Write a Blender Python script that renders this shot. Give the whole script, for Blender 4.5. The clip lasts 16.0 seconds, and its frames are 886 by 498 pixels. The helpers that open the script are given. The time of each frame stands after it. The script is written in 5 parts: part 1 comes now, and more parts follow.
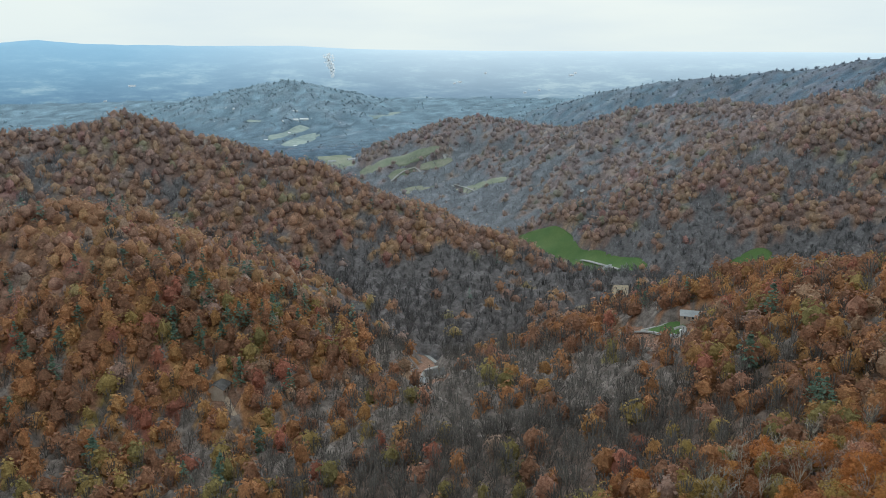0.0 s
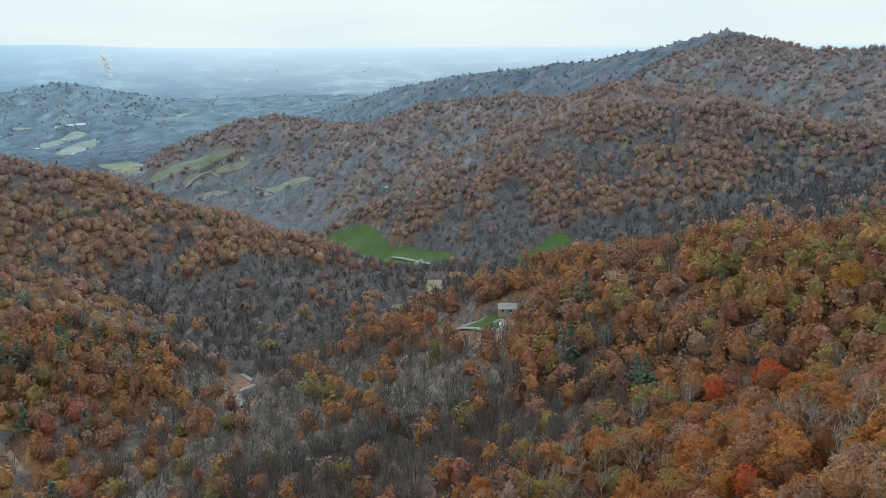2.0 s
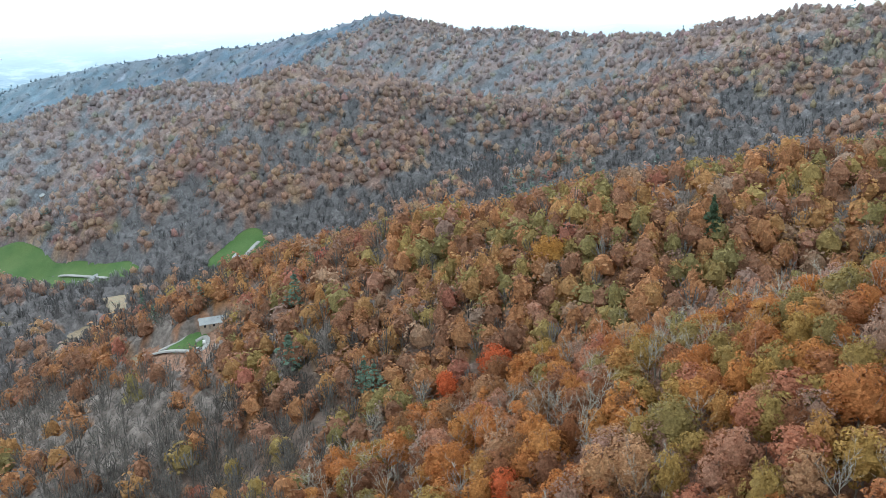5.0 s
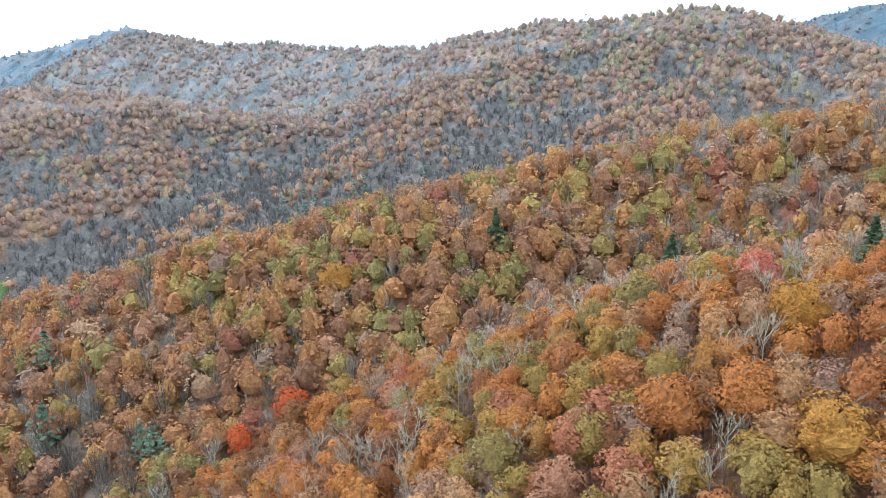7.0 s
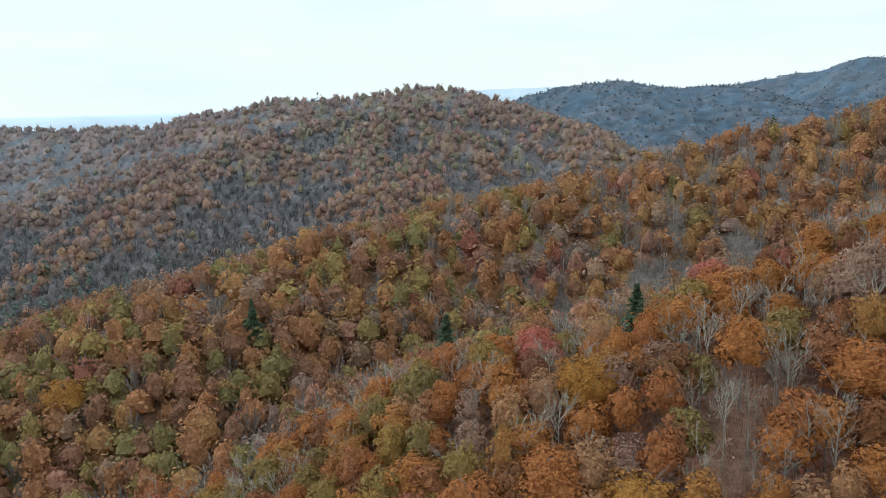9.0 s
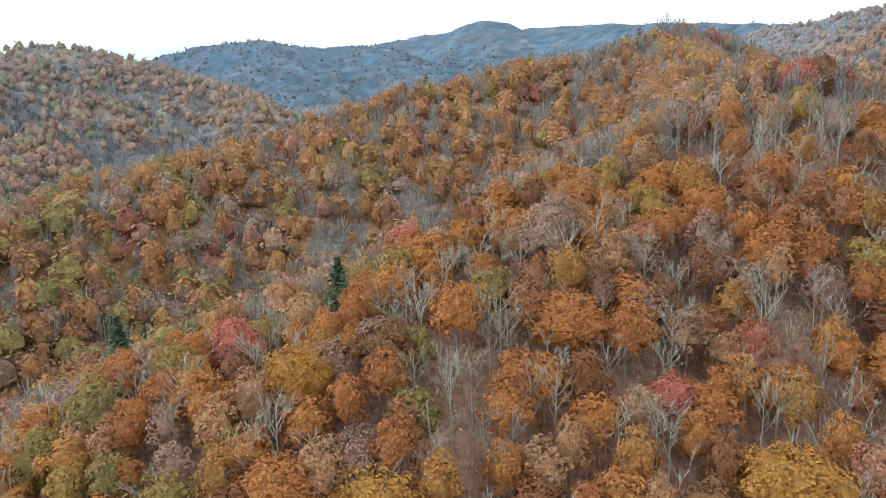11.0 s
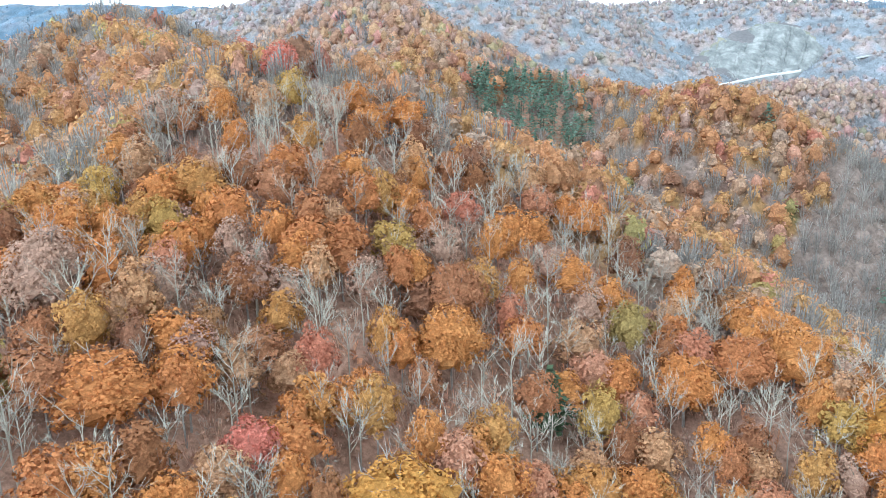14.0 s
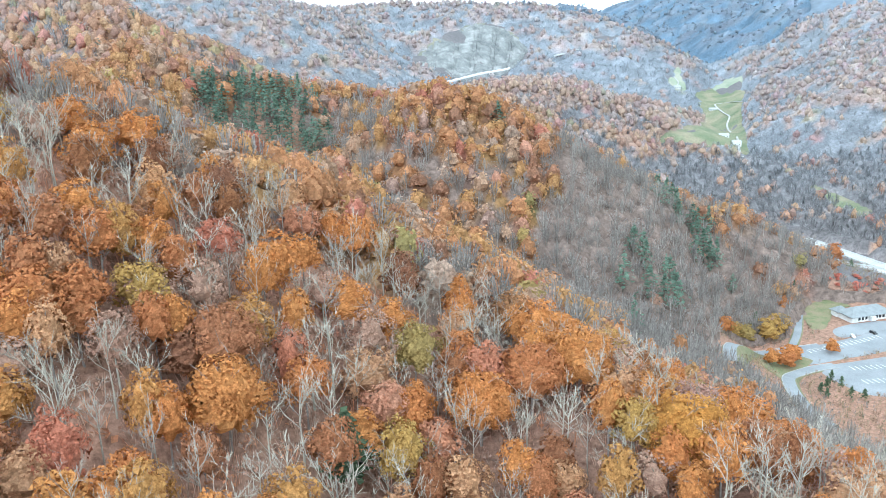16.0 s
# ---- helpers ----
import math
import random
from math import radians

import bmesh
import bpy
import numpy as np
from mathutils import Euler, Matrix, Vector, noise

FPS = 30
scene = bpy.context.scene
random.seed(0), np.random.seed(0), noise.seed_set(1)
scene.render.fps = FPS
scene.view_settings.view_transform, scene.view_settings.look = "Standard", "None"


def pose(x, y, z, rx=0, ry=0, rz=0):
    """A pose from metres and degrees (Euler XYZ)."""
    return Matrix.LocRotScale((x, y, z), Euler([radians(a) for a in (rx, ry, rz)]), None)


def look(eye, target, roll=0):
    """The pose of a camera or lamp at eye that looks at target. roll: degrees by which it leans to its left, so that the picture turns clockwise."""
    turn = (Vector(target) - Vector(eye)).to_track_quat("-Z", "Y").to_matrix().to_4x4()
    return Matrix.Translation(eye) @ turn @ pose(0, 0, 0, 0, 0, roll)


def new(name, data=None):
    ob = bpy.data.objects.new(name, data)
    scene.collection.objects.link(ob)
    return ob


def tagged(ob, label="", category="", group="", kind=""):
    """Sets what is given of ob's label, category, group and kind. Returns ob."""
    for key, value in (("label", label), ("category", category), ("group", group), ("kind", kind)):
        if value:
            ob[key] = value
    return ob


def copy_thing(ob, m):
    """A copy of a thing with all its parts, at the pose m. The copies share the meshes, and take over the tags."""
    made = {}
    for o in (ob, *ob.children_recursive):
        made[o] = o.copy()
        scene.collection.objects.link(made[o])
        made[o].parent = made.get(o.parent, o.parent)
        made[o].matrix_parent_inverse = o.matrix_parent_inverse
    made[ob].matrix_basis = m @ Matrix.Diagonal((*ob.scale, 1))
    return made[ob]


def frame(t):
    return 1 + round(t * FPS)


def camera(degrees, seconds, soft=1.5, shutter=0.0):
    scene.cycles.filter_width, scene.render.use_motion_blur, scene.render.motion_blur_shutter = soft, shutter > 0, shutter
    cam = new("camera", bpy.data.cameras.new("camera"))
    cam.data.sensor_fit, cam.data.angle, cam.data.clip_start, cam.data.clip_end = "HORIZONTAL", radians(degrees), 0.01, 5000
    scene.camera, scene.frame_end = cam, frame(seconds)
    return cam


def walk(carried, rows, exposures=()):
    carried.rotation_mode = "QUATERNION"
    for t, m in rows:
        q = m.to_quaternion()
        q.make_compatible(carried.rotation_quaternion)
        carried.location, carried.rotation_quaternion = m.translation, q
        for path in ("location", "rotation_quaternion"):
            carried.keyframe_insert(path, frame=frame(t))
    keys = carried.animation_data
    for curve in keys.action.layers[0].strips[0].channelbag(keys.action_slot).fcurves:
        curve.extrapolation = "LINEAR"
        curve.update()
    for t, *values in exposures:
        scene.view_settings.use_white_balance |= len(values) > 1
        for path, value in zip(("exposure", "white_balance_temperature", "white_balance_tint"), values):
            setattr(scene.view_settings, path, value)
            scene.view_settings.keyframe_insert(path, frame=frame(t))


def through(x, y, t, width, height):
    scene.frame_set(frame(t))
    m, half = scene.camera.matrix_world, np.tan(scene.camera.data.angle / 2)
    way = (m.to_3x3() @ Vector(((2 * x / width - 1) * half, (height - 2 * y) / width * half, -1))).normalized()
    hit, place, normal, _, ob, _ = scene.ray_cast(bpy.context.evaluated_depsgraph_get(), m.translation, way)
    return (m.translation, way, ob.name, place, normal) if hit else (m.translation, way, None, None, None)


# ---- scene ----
cam = camera(58.27, 16.0, 0.7)
PATH = [
    (0.0, (-0.00, -0.00, 300.00), (16.74, 95.38, 275.06), 0.16),
    (0.5, (-0.23, 4.93, 299.92), (22.17, 99.18, 275.13), 0.03),
    (1.0, (-0.22, 9.78, 299.97), (28.17, 102.45, 275.33), -0.10),
    (1.5, (0.01, 14.77, 299.98), (34.28, 105.41, 275.28), -0.25),
    (2.0, (0.65, 19.77, 299.95), (40.56, 107.87, 274.52), -0.40),
    (2.5, (1.65, 24.83, 299.85), (46.88, 110.11, 273.75), -0.49),
    (3.0, (2.90, 29.67, 299.84), (53.23, 111.98, 273.53), -0.61),
    (3.5, (4.42, 34.35, 299.95), (60.04, 113.11, 273.43), -0.74),
    (4.0, (6.01, 38.70, 300.20), (66.97, 113.31, 273.41), -0.87),
    (4.5, (7.67, 42.97, 300.61), (73.75, 112.94, 273.45), -1.04),
    (5.0, (9.28, 47.13, 301.17), (80.10, 112.01, 273.35), -1.02),
    (5.5, (11.19, 51.12, 301.77), (86.46, 110.51, 273.36), -0.96),
    (6.0, (13.76, 54.89, 302.19), (93.21, 108.51, 273.69), -0.95),
    (6.5, (17.13, 58.51, 302.19), (100.44, 106.16, 274.11), -1.14),
    (7.0, (20.85, 61.98, 302.23), (107.82, 103.39, 275.36), -1.30),
    (7.5, (24.22, 65.29, 302.34), (114.92, 100.22, 278.78), -1.31),
    (8.0, (27.90, 68.24, 302.54), (121.81, 95.92, 282.19), -1.33),
    (8.5, (31.98, 71.15, 302.55), (128.34, 90.98, 284.61), -1.41),
    (9.0, (36.59, 74.23, 302.39), (134.28, 85.13, 283.98), -1.33),
    (9.5, (41.70, 77.04, 302.10), (139.57, 78.11, 281.57), -1.21),
    (10.0, (47.07, 79.18, 301.81), (144.01, 69.80, 279.13), -1.13),
    (10.5, (52.43, 80.38, 301.68), (147.43, 60.27, 277.81), -1.16),
    (11.0, (57.83, 81.31, 301.57), (149.86, 50.41, 277.59), -1.23),
    (11.5, (63.10, 81.58, 301.56), (151.00, 40.44, 277.47), -1.34),
    (12.0, (68.45, 81.34, 301.50), (151.03, 30.47, 277.17), -1.39),
    (12.5, (73.79, 80.63, 301.46), (149.79, 20.62, 276.50), -1.40),
    (13.0, (78.99, 79.34, 301.61), (147.04, 10.95, 275.28), -1.53),
    (13.5, (83.96, 77.59, 301.87), (143.31, 1.89, 274.52), -1.58),
    (14.0, (88.85, 75.09, 301.97), (140.83, -5.79, 274.45), -1.55),
    (14.5, (93.02, 72.21, 301.94), (137.28, -13.11, 274.33), -1.62),
    (15.0, (96.88, 68.98, 302.00), (132.87, -20.08, 274.23), -1.65),
    (15.5, (100.46, 65.29, 302.02), (128.64, -26.49, 274.04), -1.65),
    (16.0, (103.62, 61.30, 302.17), (125.47, -32.12, 273.96), -1.59),
]
EXPOSURES = [(0.0, -0.04, 5380, 6), (2.0, 0.03, 5330, 6), (3.5, 0.34, 5270, 6), (4.2, 0.52, 5250, 6), (6.3, 1.12, 5170, 5), (7.0, 1.27, 5170, 5), (7.5, 0.87, 5200, 5), (8.2, 0.15, 5250, 6),
             (10.3, 0.5, 5280, 6), (11.0, 0.8, 5250, 5), (12.0, 1.15, 5130, 4), (13.0, 1.46, 4960, 4), (13.5, 1.53, 4890, 4), (16.0, 1.54, 4930, 4)]
walk(cam, [(t, look(eye, target, roll)) for t, eye, target, roll in PATH], EXPOSURES)

# ---- light ----
world = bpy.data.worlds.new("hazy_sky")
scene.world = world
world.use_nodes = True
wn, wl = world.node_tree.nodes, world.node_tree.links
sky = wn.new("ShaderNodeTexSky")
sky.sky_type, sky.sun_disc = "NISHITA", False
sky.sun_elevation, sky.sun_rotation = radians(36), radians(12)
sky.air_density, sky.dust_density = 1.5, 5.0
dim = wn.new("ShaderNodeVectorMath")
dim.operation = "SCALE"
dim.inputs["Scale"].default_value = 0.10
wl.new(sky.outputs[0], dim.inputs[0])
# a thin bright overcast drawn over the clear sky, with faint streaks of cloud
coord = wn.new("ShaderNodeTexCoord")
stretch = wn.new("ShaderNodeMapping")
stretch.inputs["Scale"].default_value = (1.6, 1.6, 9.0)
wl.new(coord.outputs["Generated"], stretch.inputs[0])
streak = wn.new("ShaderNodeTexNoise")
streak.inputs["Scale"].default_value, streak.inputs["Detail"].default_value = 1.8, 5
wl.new(stretch.outputs[0], streak.inputs["Vector"])
tone = wn.new("ShaderNodeValToRGB")
tone.color_ramp.elements[0].position, tone.color_ramp.elements[0].color = 0.35, (0.90, 0.89, 0.785, 1)
tone.color_ramp.elements[1].position, tone.color_ramp.elements[1].color = 0.60, (1.0, 0.96, 0.80, 1)
wl.new(streak.outputs["Fac"], tone.inputs[0])
cover = wn.new("ShaderNodeMix")
cover.data_type = "RGBA"
cover.inputs[0].default_value = 0.92
wl.new(dim.outputs[0], cover.inputs[6])
wl.new(tone.outputs[0], cover.inputs[7])
wl.new(cover.outputs[2], wn["Background"].inputs[0])
wn["Background"].inputs[1].default_value = 1.0

sun = new("sun", bpy.data.lights.new("sun", "SUN"))
sun.data.energy, sun.data.angle, sun.data.color = 0.9, radians(34), (1.0, 0.95, 0.88)
sun.matrix_world = look((0, 0, 900), (-math.sin(radians(12)) * 10, -math.cos(radians(12)) * 10, 900 - 7.3))

# ---- materials ----


def material(name, rough=0.8, spec=0.2):
    m = bpy.data.materials.new(name)
    m.use_nodes = True
    b = m.node_tree.nodes["Principled BSDF"]
    b.inputs["Roughness"].default_value = rough
    b.inputs["Specular IOR Level"].default_value = spec
    return m, m.node_tree.nodes, m.node_tree.links, b


def noise_tex(n, l, scale, detail=4, rough=0.6, space="Object"):
    c = n.new("ShaderNodeTexCoord")
    t = n.new("ShaderNodeTexNoise")
    t.inputs["Scale"].default_value, t.inputs["Detail"].default_value, t.inputs["Roughness"].default_value = scale, detail, rough
    l.new(c.outputs[space], t.inputs["Vector"])
    return t.outputs["Fac"]


def ramp(n, l, fac, stops):
    r = n.new("ShaderNodeValToRGB")
    e = r.color_ramp.elements
    for i, (p, c) in enumerate(stops):
        s = e[i] if i < 2 else e.new(p)
        s.position, s.color = p, (*c, 1)
    l.new(fac, r.inputs[0])
    return r.outputs[0]


def mix(n, l, fac, a, b, blend="MIX"):
    m = n.new("ShaderNodeMix")
    m.data_type, m.blend_type = "RGBA", blend
    for s, v in ((0, fac), (6, a), (7, b)):
        if isinstance(v, (int, float)):
            m.inputs[s].default_value = v
        elif isinstance(v, tuple):
            m.inputs[s].default_value = (*v, 1)
        else:
            l.new(v, m.inputs[s])
    return m.outputs[2]


def bump(n, l, b, fac, strength=0.4, dist=0.1):
    k = n.new("ShaderNodeBump")
    k.inputs["Strength"].default_value, k.inputs["Distance"].default_value = strength, dist
    l.new(fac, k.inputs["Height"])
    l.new(k.outputs[0], b.inputs["Normal"])


def surface(name, stops, scale, rough=0.85, spec=0.15, fine=None, bump_by=0.4, bump_dist=0.05, metal=0.0):
    """A plain stuff with variation at two scales."""
    m, n, l, b = material(name, rough, spec)
    big = noise_tex(n, l, scale)
    small = noise_tex(n, l, fine or scale * 12, 3)
    col = ramp(n, l, big, stops)
    shade = ramp(n, l, small, [(0.3, (0.78, 0.78, 0.78)), (0.7, (1.12, 1.12, 1.12))])
    l.new(mix(n, l, 1.0, col, shade, "MULTIPLY"), b.inputs["Base Color"])
    b.inputs["Metallic"].default_value = metal
    bump(n, l, b, small, bump_by, bump_dist)
    return m


def leaf_finish(m, n, l, b, col, through=0.42):
    """Leaves let some light through."""
    l.new(col, b.inputs["Base Color"])
    t = n.new("ShaderNodeBsdfTranslucent")
    l.new(col, t.inputs["Color"])
    s = n.new("ShaderNodeMixShader")
    s.inputs[0].default_value = through
    l.new(b.outputs[0], s.inputs[1])
    l.new(t.outputs[0], s.inputs[2])
    l.new(s.outputs[0], n["Material Output"].inputs["Surface"])
    return m


def leaf_material(name, stops):
    """Leaves of one kind of tree: each tree has its own tone, each clump its own shade."""
    m, n, l, b = material(name, 0.7, 0.15)
    o, g = n.new("ShaderNodeObjectInfo"), n.new("ShaderNodeNewGeometry")
    col = ramp(n, l, o.outputs["Random"], [(p_, tuple(k_ * q + 0.09 * sum(c_) / 3 for k_, q in zip((0.76, 0.72, 0.72), c_))) for p_, c_ in stops])
    shade = ramp(n, l, g.outputs["Random Per Island"], [(0.0, (0.80, 0.78, 0.75)), (0.5, (1.0, 1.0, 1.0)), (1.0, (1.20, 1.19, 1.17))])
    grain = ramp(n, l, noise_tex(n, l, 1.7, 5, 0.75), [(0.36, (0.66, 0.63, 0.60)), (0.5, (1.0, 1.0, 1.0)), (0.64, (1.34, 1.33, 1.30))])
    return leaf_finish(m, n, l, b, mix(n, l, 1.0, mix(n, l, 1.0, col, shade, "MULTIPLY"), grain, "MULTIPLY"))


M_OAK = leaf_material("oak_leaves", [(0.0, (0.42, 0.20, 0.09)), (0.3, (0.54, 0.225, 0.065)), (0.6, (0.60, 0.255, 0.055)), (1.0, (0.60, 0.285, 0.065))])
M_RUST = leaf_material("rust_leaves", [(0.0, (0.30, 0.145, 0.075)), (0.5, (0.38, 0.165, 0.06)), (1.0, (0.36, 0.19, 0.075))])
M_AMBER = leaf_material("amber_leaves", [(0.0, (0.60, 0.25, 0.055)), (0.5, (0.62, 0.285, 0.06)), (1.0, (0.52, 0.30, 0.075))])
M_GOLD = leaf_material("gold_leaves", [(0.0, (0.62, 0.31, 0.04)), (1.0, (0.58, 0.33, 0.06))])
M_TAN = leaf_material("tan_leaves", [(0.0, (0.60, 0.34, 0.145)), (0.5, (0.57, 0.34, 0.17)), (1.0, (0.50, 0.29, 0.145))])
M_FLAME = leaf_material("flame_leaves", [(0.0, (0.66, 0.15, 0.03)), (1.0, (0.68, 0.20, 0.035))])
M_RED = leaf_material("red_leaves", [(0.0, (0.62, 0.21, 0.14)), (1.0, (0.56, 0.18, 0.125))])
M_MAPLE = leaf_material("maple_leaves", [(0.0, (0.52, 0.19, 0.11)), (0.5, (0.56, 0.26, 0.13)), (1.0, (0.54, 0.31, 0.20))])
M_HICKORY = leaf_material("hickory_leaves", [(0.0, (0.42, 0.26, 0.18)), (0.5, (0.50, 0.33, 0.23)), (1.0, (0.48, 0.29, 0.22))])
M_POPLAR = leaf_material("poplar_leaves", [(0.0, (0.35, 0.28, 0.09)), (0.5, (0.44, 0.32, 0.085)), (1.0, (0.52, 0.33, 0.07))])
M_PINE = leaf_material("pine_needles", [(0.0, (0.10, 0.16, 0.085)), (1.0, (0.14, 0.20, 0.11))])
m, n, l, b = material("far_leaves", 0.75, 0.1)
at_ = n.new("ShaderNodeAttribute")
at_.attribute_name = "tint"
gg = n.new("ShaderNodeNewGeometry")
clump = ramp(n, l, noise_tex(n, l, 1.0, 5, 0.75), [(0.36, (0.66, 0.65, 0.64)), (0.64, (1.34, 1.33, 1.31))])
each = ramp(n, l, gg.outputs["Random Per Island"], [(0.0, (0.78, 0.76, 0.74)), (1.0, (1.22, 1.21, 1.19))])
M_FOREST = leaf_finish(m, n, l, b, mix(n, l, 1.0, mix(n, l, 1.0, at_.outputs["Color"], each, "MULTIPLY"), clump, "MULTIPLY"), 0.45)
# the closed canopy of woods far away: clumps of leaves and twigs give it a fine grain
m, n, l, b = material("canopy_leaves", 0.9, 0.05)
at_ = n.new("ShaderNodeAttribute")
at_.attribute_name = "tint"
grain = noise_tex(n, l, 0.33, 6, 0.75)
clump = ramp(n, l, grain, [(0.36, (0.62, 0.61, 0.60)), (0.5, (0.97, 0.96, 0.95)), (0.64, (1.36, 1.34, 1.32))])
M_CANOPY = leaf_finish(m, n, l, b, mix(n, l, 1.0, at_.outputs["Color"], clump, "MULTIPLY"), 0.15)
bump(n, l, b, grain, 0.55, 2.0)
M_BARK = surface("grey_bark", [(0.3, (0.20, 0.17, 0.15)), (0.7, (0.34, 0.31, 0.28))], 0.8, fine=9)
M_PALE = surface("pale_bark", [(0.3, (0.33, 0.30, 0.245)), (0.7, (0.47, 0.435, 0.36))], 0.6, fine=8)
M_ASH = surface("ash_bark", [(0.3, (0.27, 0.24, 0.20)), (0.7, (0.40, 0.365, 0.305))], 0.6, fine=8)
m, n, l, b = material("leaf_litter", 0.95, 0.05)
far_tone = ramp(n, l, noise_tex(n, l, 0.012, 5), [(0.35, (0.24, 0.155, 0.115)), (0.65, (0.35, 0.215, 0.155))])
near_tone = ramp(n, l, noise_tex(n, l, 0.5, 8, 0.75), [(0.35, (0.55, 0.52, 0.50)), (0.65, (1.45, 1.42, 1.40))])
l.new(mix(n, l, 1.0, far_tone, near_tone, "MULTIPLY"), b.inputs["Base Color"])
bump(n, l, b, noise_tex(n, l, 1.5, 5), 0.6, 0.3)
M_GROUND = m
M_GRASS = surface("meadow_grass", [(0.3, (0.08, 0.145, 0.045)), (0.7, (0.13, 0.19, 0.065))], 0.03, fine=0.9, bump_by=0.5, bump_dist=0.1)
M_VERGE = surface("rough_verge", [(0.3, (0.13, 0.15, 0.07)), (0.5, (0.19, 0.18, 0.10)), (0.7, (0.24, 0.19, 0.125))], 0.15, fine=1.5, bump_by=0.6, bump_dist=0.15)
# greyer than the near litter: haze put into the floor's colour
M_WOODFLOOR = surface("haze_grey_floor", [(0.3, (0.11, 0.105, 0.11)), (0.7, (0.17, 0.155, 0.155))], 0.02, fine=0.3, bump_by=0.5, bump_dist=0.4)
M_SCRUB = surface("cutting_scrub", [(0.3, (0.13, 0.14, 0.11)), (0.5, (0.19, 0.19, 0.15)), (0.7, (0.25, 0.23, 0.17))], 0.02, fine=0.25, bump_by=0.7, bump_dist=0.6)
# bluer ground far out, with haze put into its colour
M_FARLAND = surface("hazy_woods_floor", [(0.3, (0.12, 0.15, 0.19)), (0.5, (0.15, 0.18, 0.22)), (0.7, (0.18, 0.20, 0.21))], 0.006, fine=0.06, bump_by=0.3, bump_dist=2.0)
# horizon plain and ranges: backdrop, pale haze put into its colour and glow
m, n, l, b = material("haze_backdrop", 1.0, 0.0)
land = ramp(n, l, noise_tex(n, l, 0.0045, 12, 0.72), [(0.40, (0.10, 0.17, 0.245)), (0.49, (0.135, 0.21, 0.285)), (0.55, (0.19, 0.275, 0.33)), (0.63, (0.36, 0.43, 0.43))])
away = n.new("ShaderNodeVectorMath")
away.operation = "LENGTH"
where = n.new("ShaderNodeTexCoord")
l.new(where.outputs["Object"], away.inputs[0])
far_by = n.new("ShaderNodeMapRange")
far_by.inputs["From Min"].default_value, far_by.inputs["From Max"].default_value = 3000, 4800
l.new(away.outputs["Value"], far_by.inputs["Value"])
# whiter to the east: sun glow in the haze, painted in
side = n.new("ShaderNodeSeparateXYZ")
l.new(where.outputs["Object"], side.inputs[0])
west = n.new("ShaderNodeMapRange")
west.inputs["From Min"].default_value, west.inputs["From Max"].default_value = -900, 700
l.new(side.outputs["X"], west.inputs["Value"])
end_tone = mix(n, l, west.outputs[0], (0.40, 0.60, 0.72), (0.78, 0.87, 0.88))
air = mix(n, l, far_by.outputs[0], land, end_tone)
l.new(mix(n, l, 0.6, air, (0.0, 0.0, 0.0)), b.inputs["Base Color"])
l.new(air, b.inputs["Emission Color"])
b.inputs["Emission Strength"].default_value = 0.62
M_DISTANCE = m
M_PASTURE = surface("grazed_pasture", [(0.36, (0.125, 0.15, 0.085)), (0.5, (0.17, 0.18, 0.11)), (0.64, (0.24, 0.215, 0.145))], 0.03, fine=0.4, bump_by=0.5, bump_dist=0.1)
# far fields and pastures, pale haze put into their colours
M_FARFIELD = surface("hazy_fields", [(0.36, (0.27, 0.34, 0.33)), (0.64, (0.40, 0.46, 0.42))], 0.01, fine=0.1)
M_HAZYPASTURE = surface("hazy_pasture", [(0.36, (0.20, 0.235, 0.165)), (0.5, (0.26, 0.285, 0.21)), (0.64, (0.33, 0.33, 0.26))], 0.02, fine=0.3, bump_by=0.4, bump_dist=0.2)
M_STRAW = surface("dry_brush", [(0.3, (0.24, 0.19, 0.13)), (0.5, (0.36, 0.28, 0.19)), (0.7, (0.30, 0.29, 0.20))], 0.12, fine=1.2, bump_by=0.8, bump_dist=0.4)
M_ROCK = surface("cut_rock", [(0.3, (0.13, 0.135, 0.135)), (0.5, (0.20, 0.205, 0.20)), (0.7, (0.32, 0.32, 0.31))], 0.05, fine=0.5, bump_by=0.9, bump_dist=0.6)
M_PAVE = surface("pale_concrete", [(0.3, (0.33, 0.325, 0.31)), (0.7, (0.43, 0.42, 0.405))], 0.08, fine=1.5)
M_ASPHALT = surface("worn_asphalt", [(0.3, (0.20, 0.21, 0.22)), (0.7, (0.28, 0.29, 0.30))], 0.06, fine=2.0)
M_DIRT = surface("dirt_drive", [(0.3, (0.40, 0.30, 0.22)), (0.7, (0.56, 0.46, 0.36))], 0.2, fine=2.0)
M_LINE = surface("white_road_paint", [(0.3, (0.72, 0.72, 0.70)), (0.7, (0.82, 0.82, 0.80))], 0.8)
M_WALL = {"white": surface("white_siding", [(0.3, (0.60, 0.60, 0.585)), (0.7, (0.70, 0.70, 0.685))], 0.4), "tan": surface("tan_siding", [(0.3, (0.38, 0.31, 0.25)), (0.7, (0.48, 0.41, 0.34))], 0.4)}
M_ROOF = {"metal": surface("pale_metal_roof", [(0.3, (0.30, 0.31, 0.32)), (0.7, (0.40, 0.41, 0.42))], 0.3, 0.45, 0.5), "dark": surface("dark_shingle", [(0.3, (0.10, 0.095, 0.095)), (0.7, (0.19, 0.18, 0.175))], 0.5, fine=4)}
M_HALL = surface("white_hall_panels", [(0.3, (0.76, 0.78, 0.80)), (0.7, (0.84, 0.86, 0.87))], 0.05)
M_ROOF["hall"] = M_WALL["hall"] = M_HALL
M_SLATE = surface("grey_shingle", [(0.3, (0.20, 0.215, 0.22)), (0.7, (0.27, 0.285, 0.29))], 0.3, fine=4)
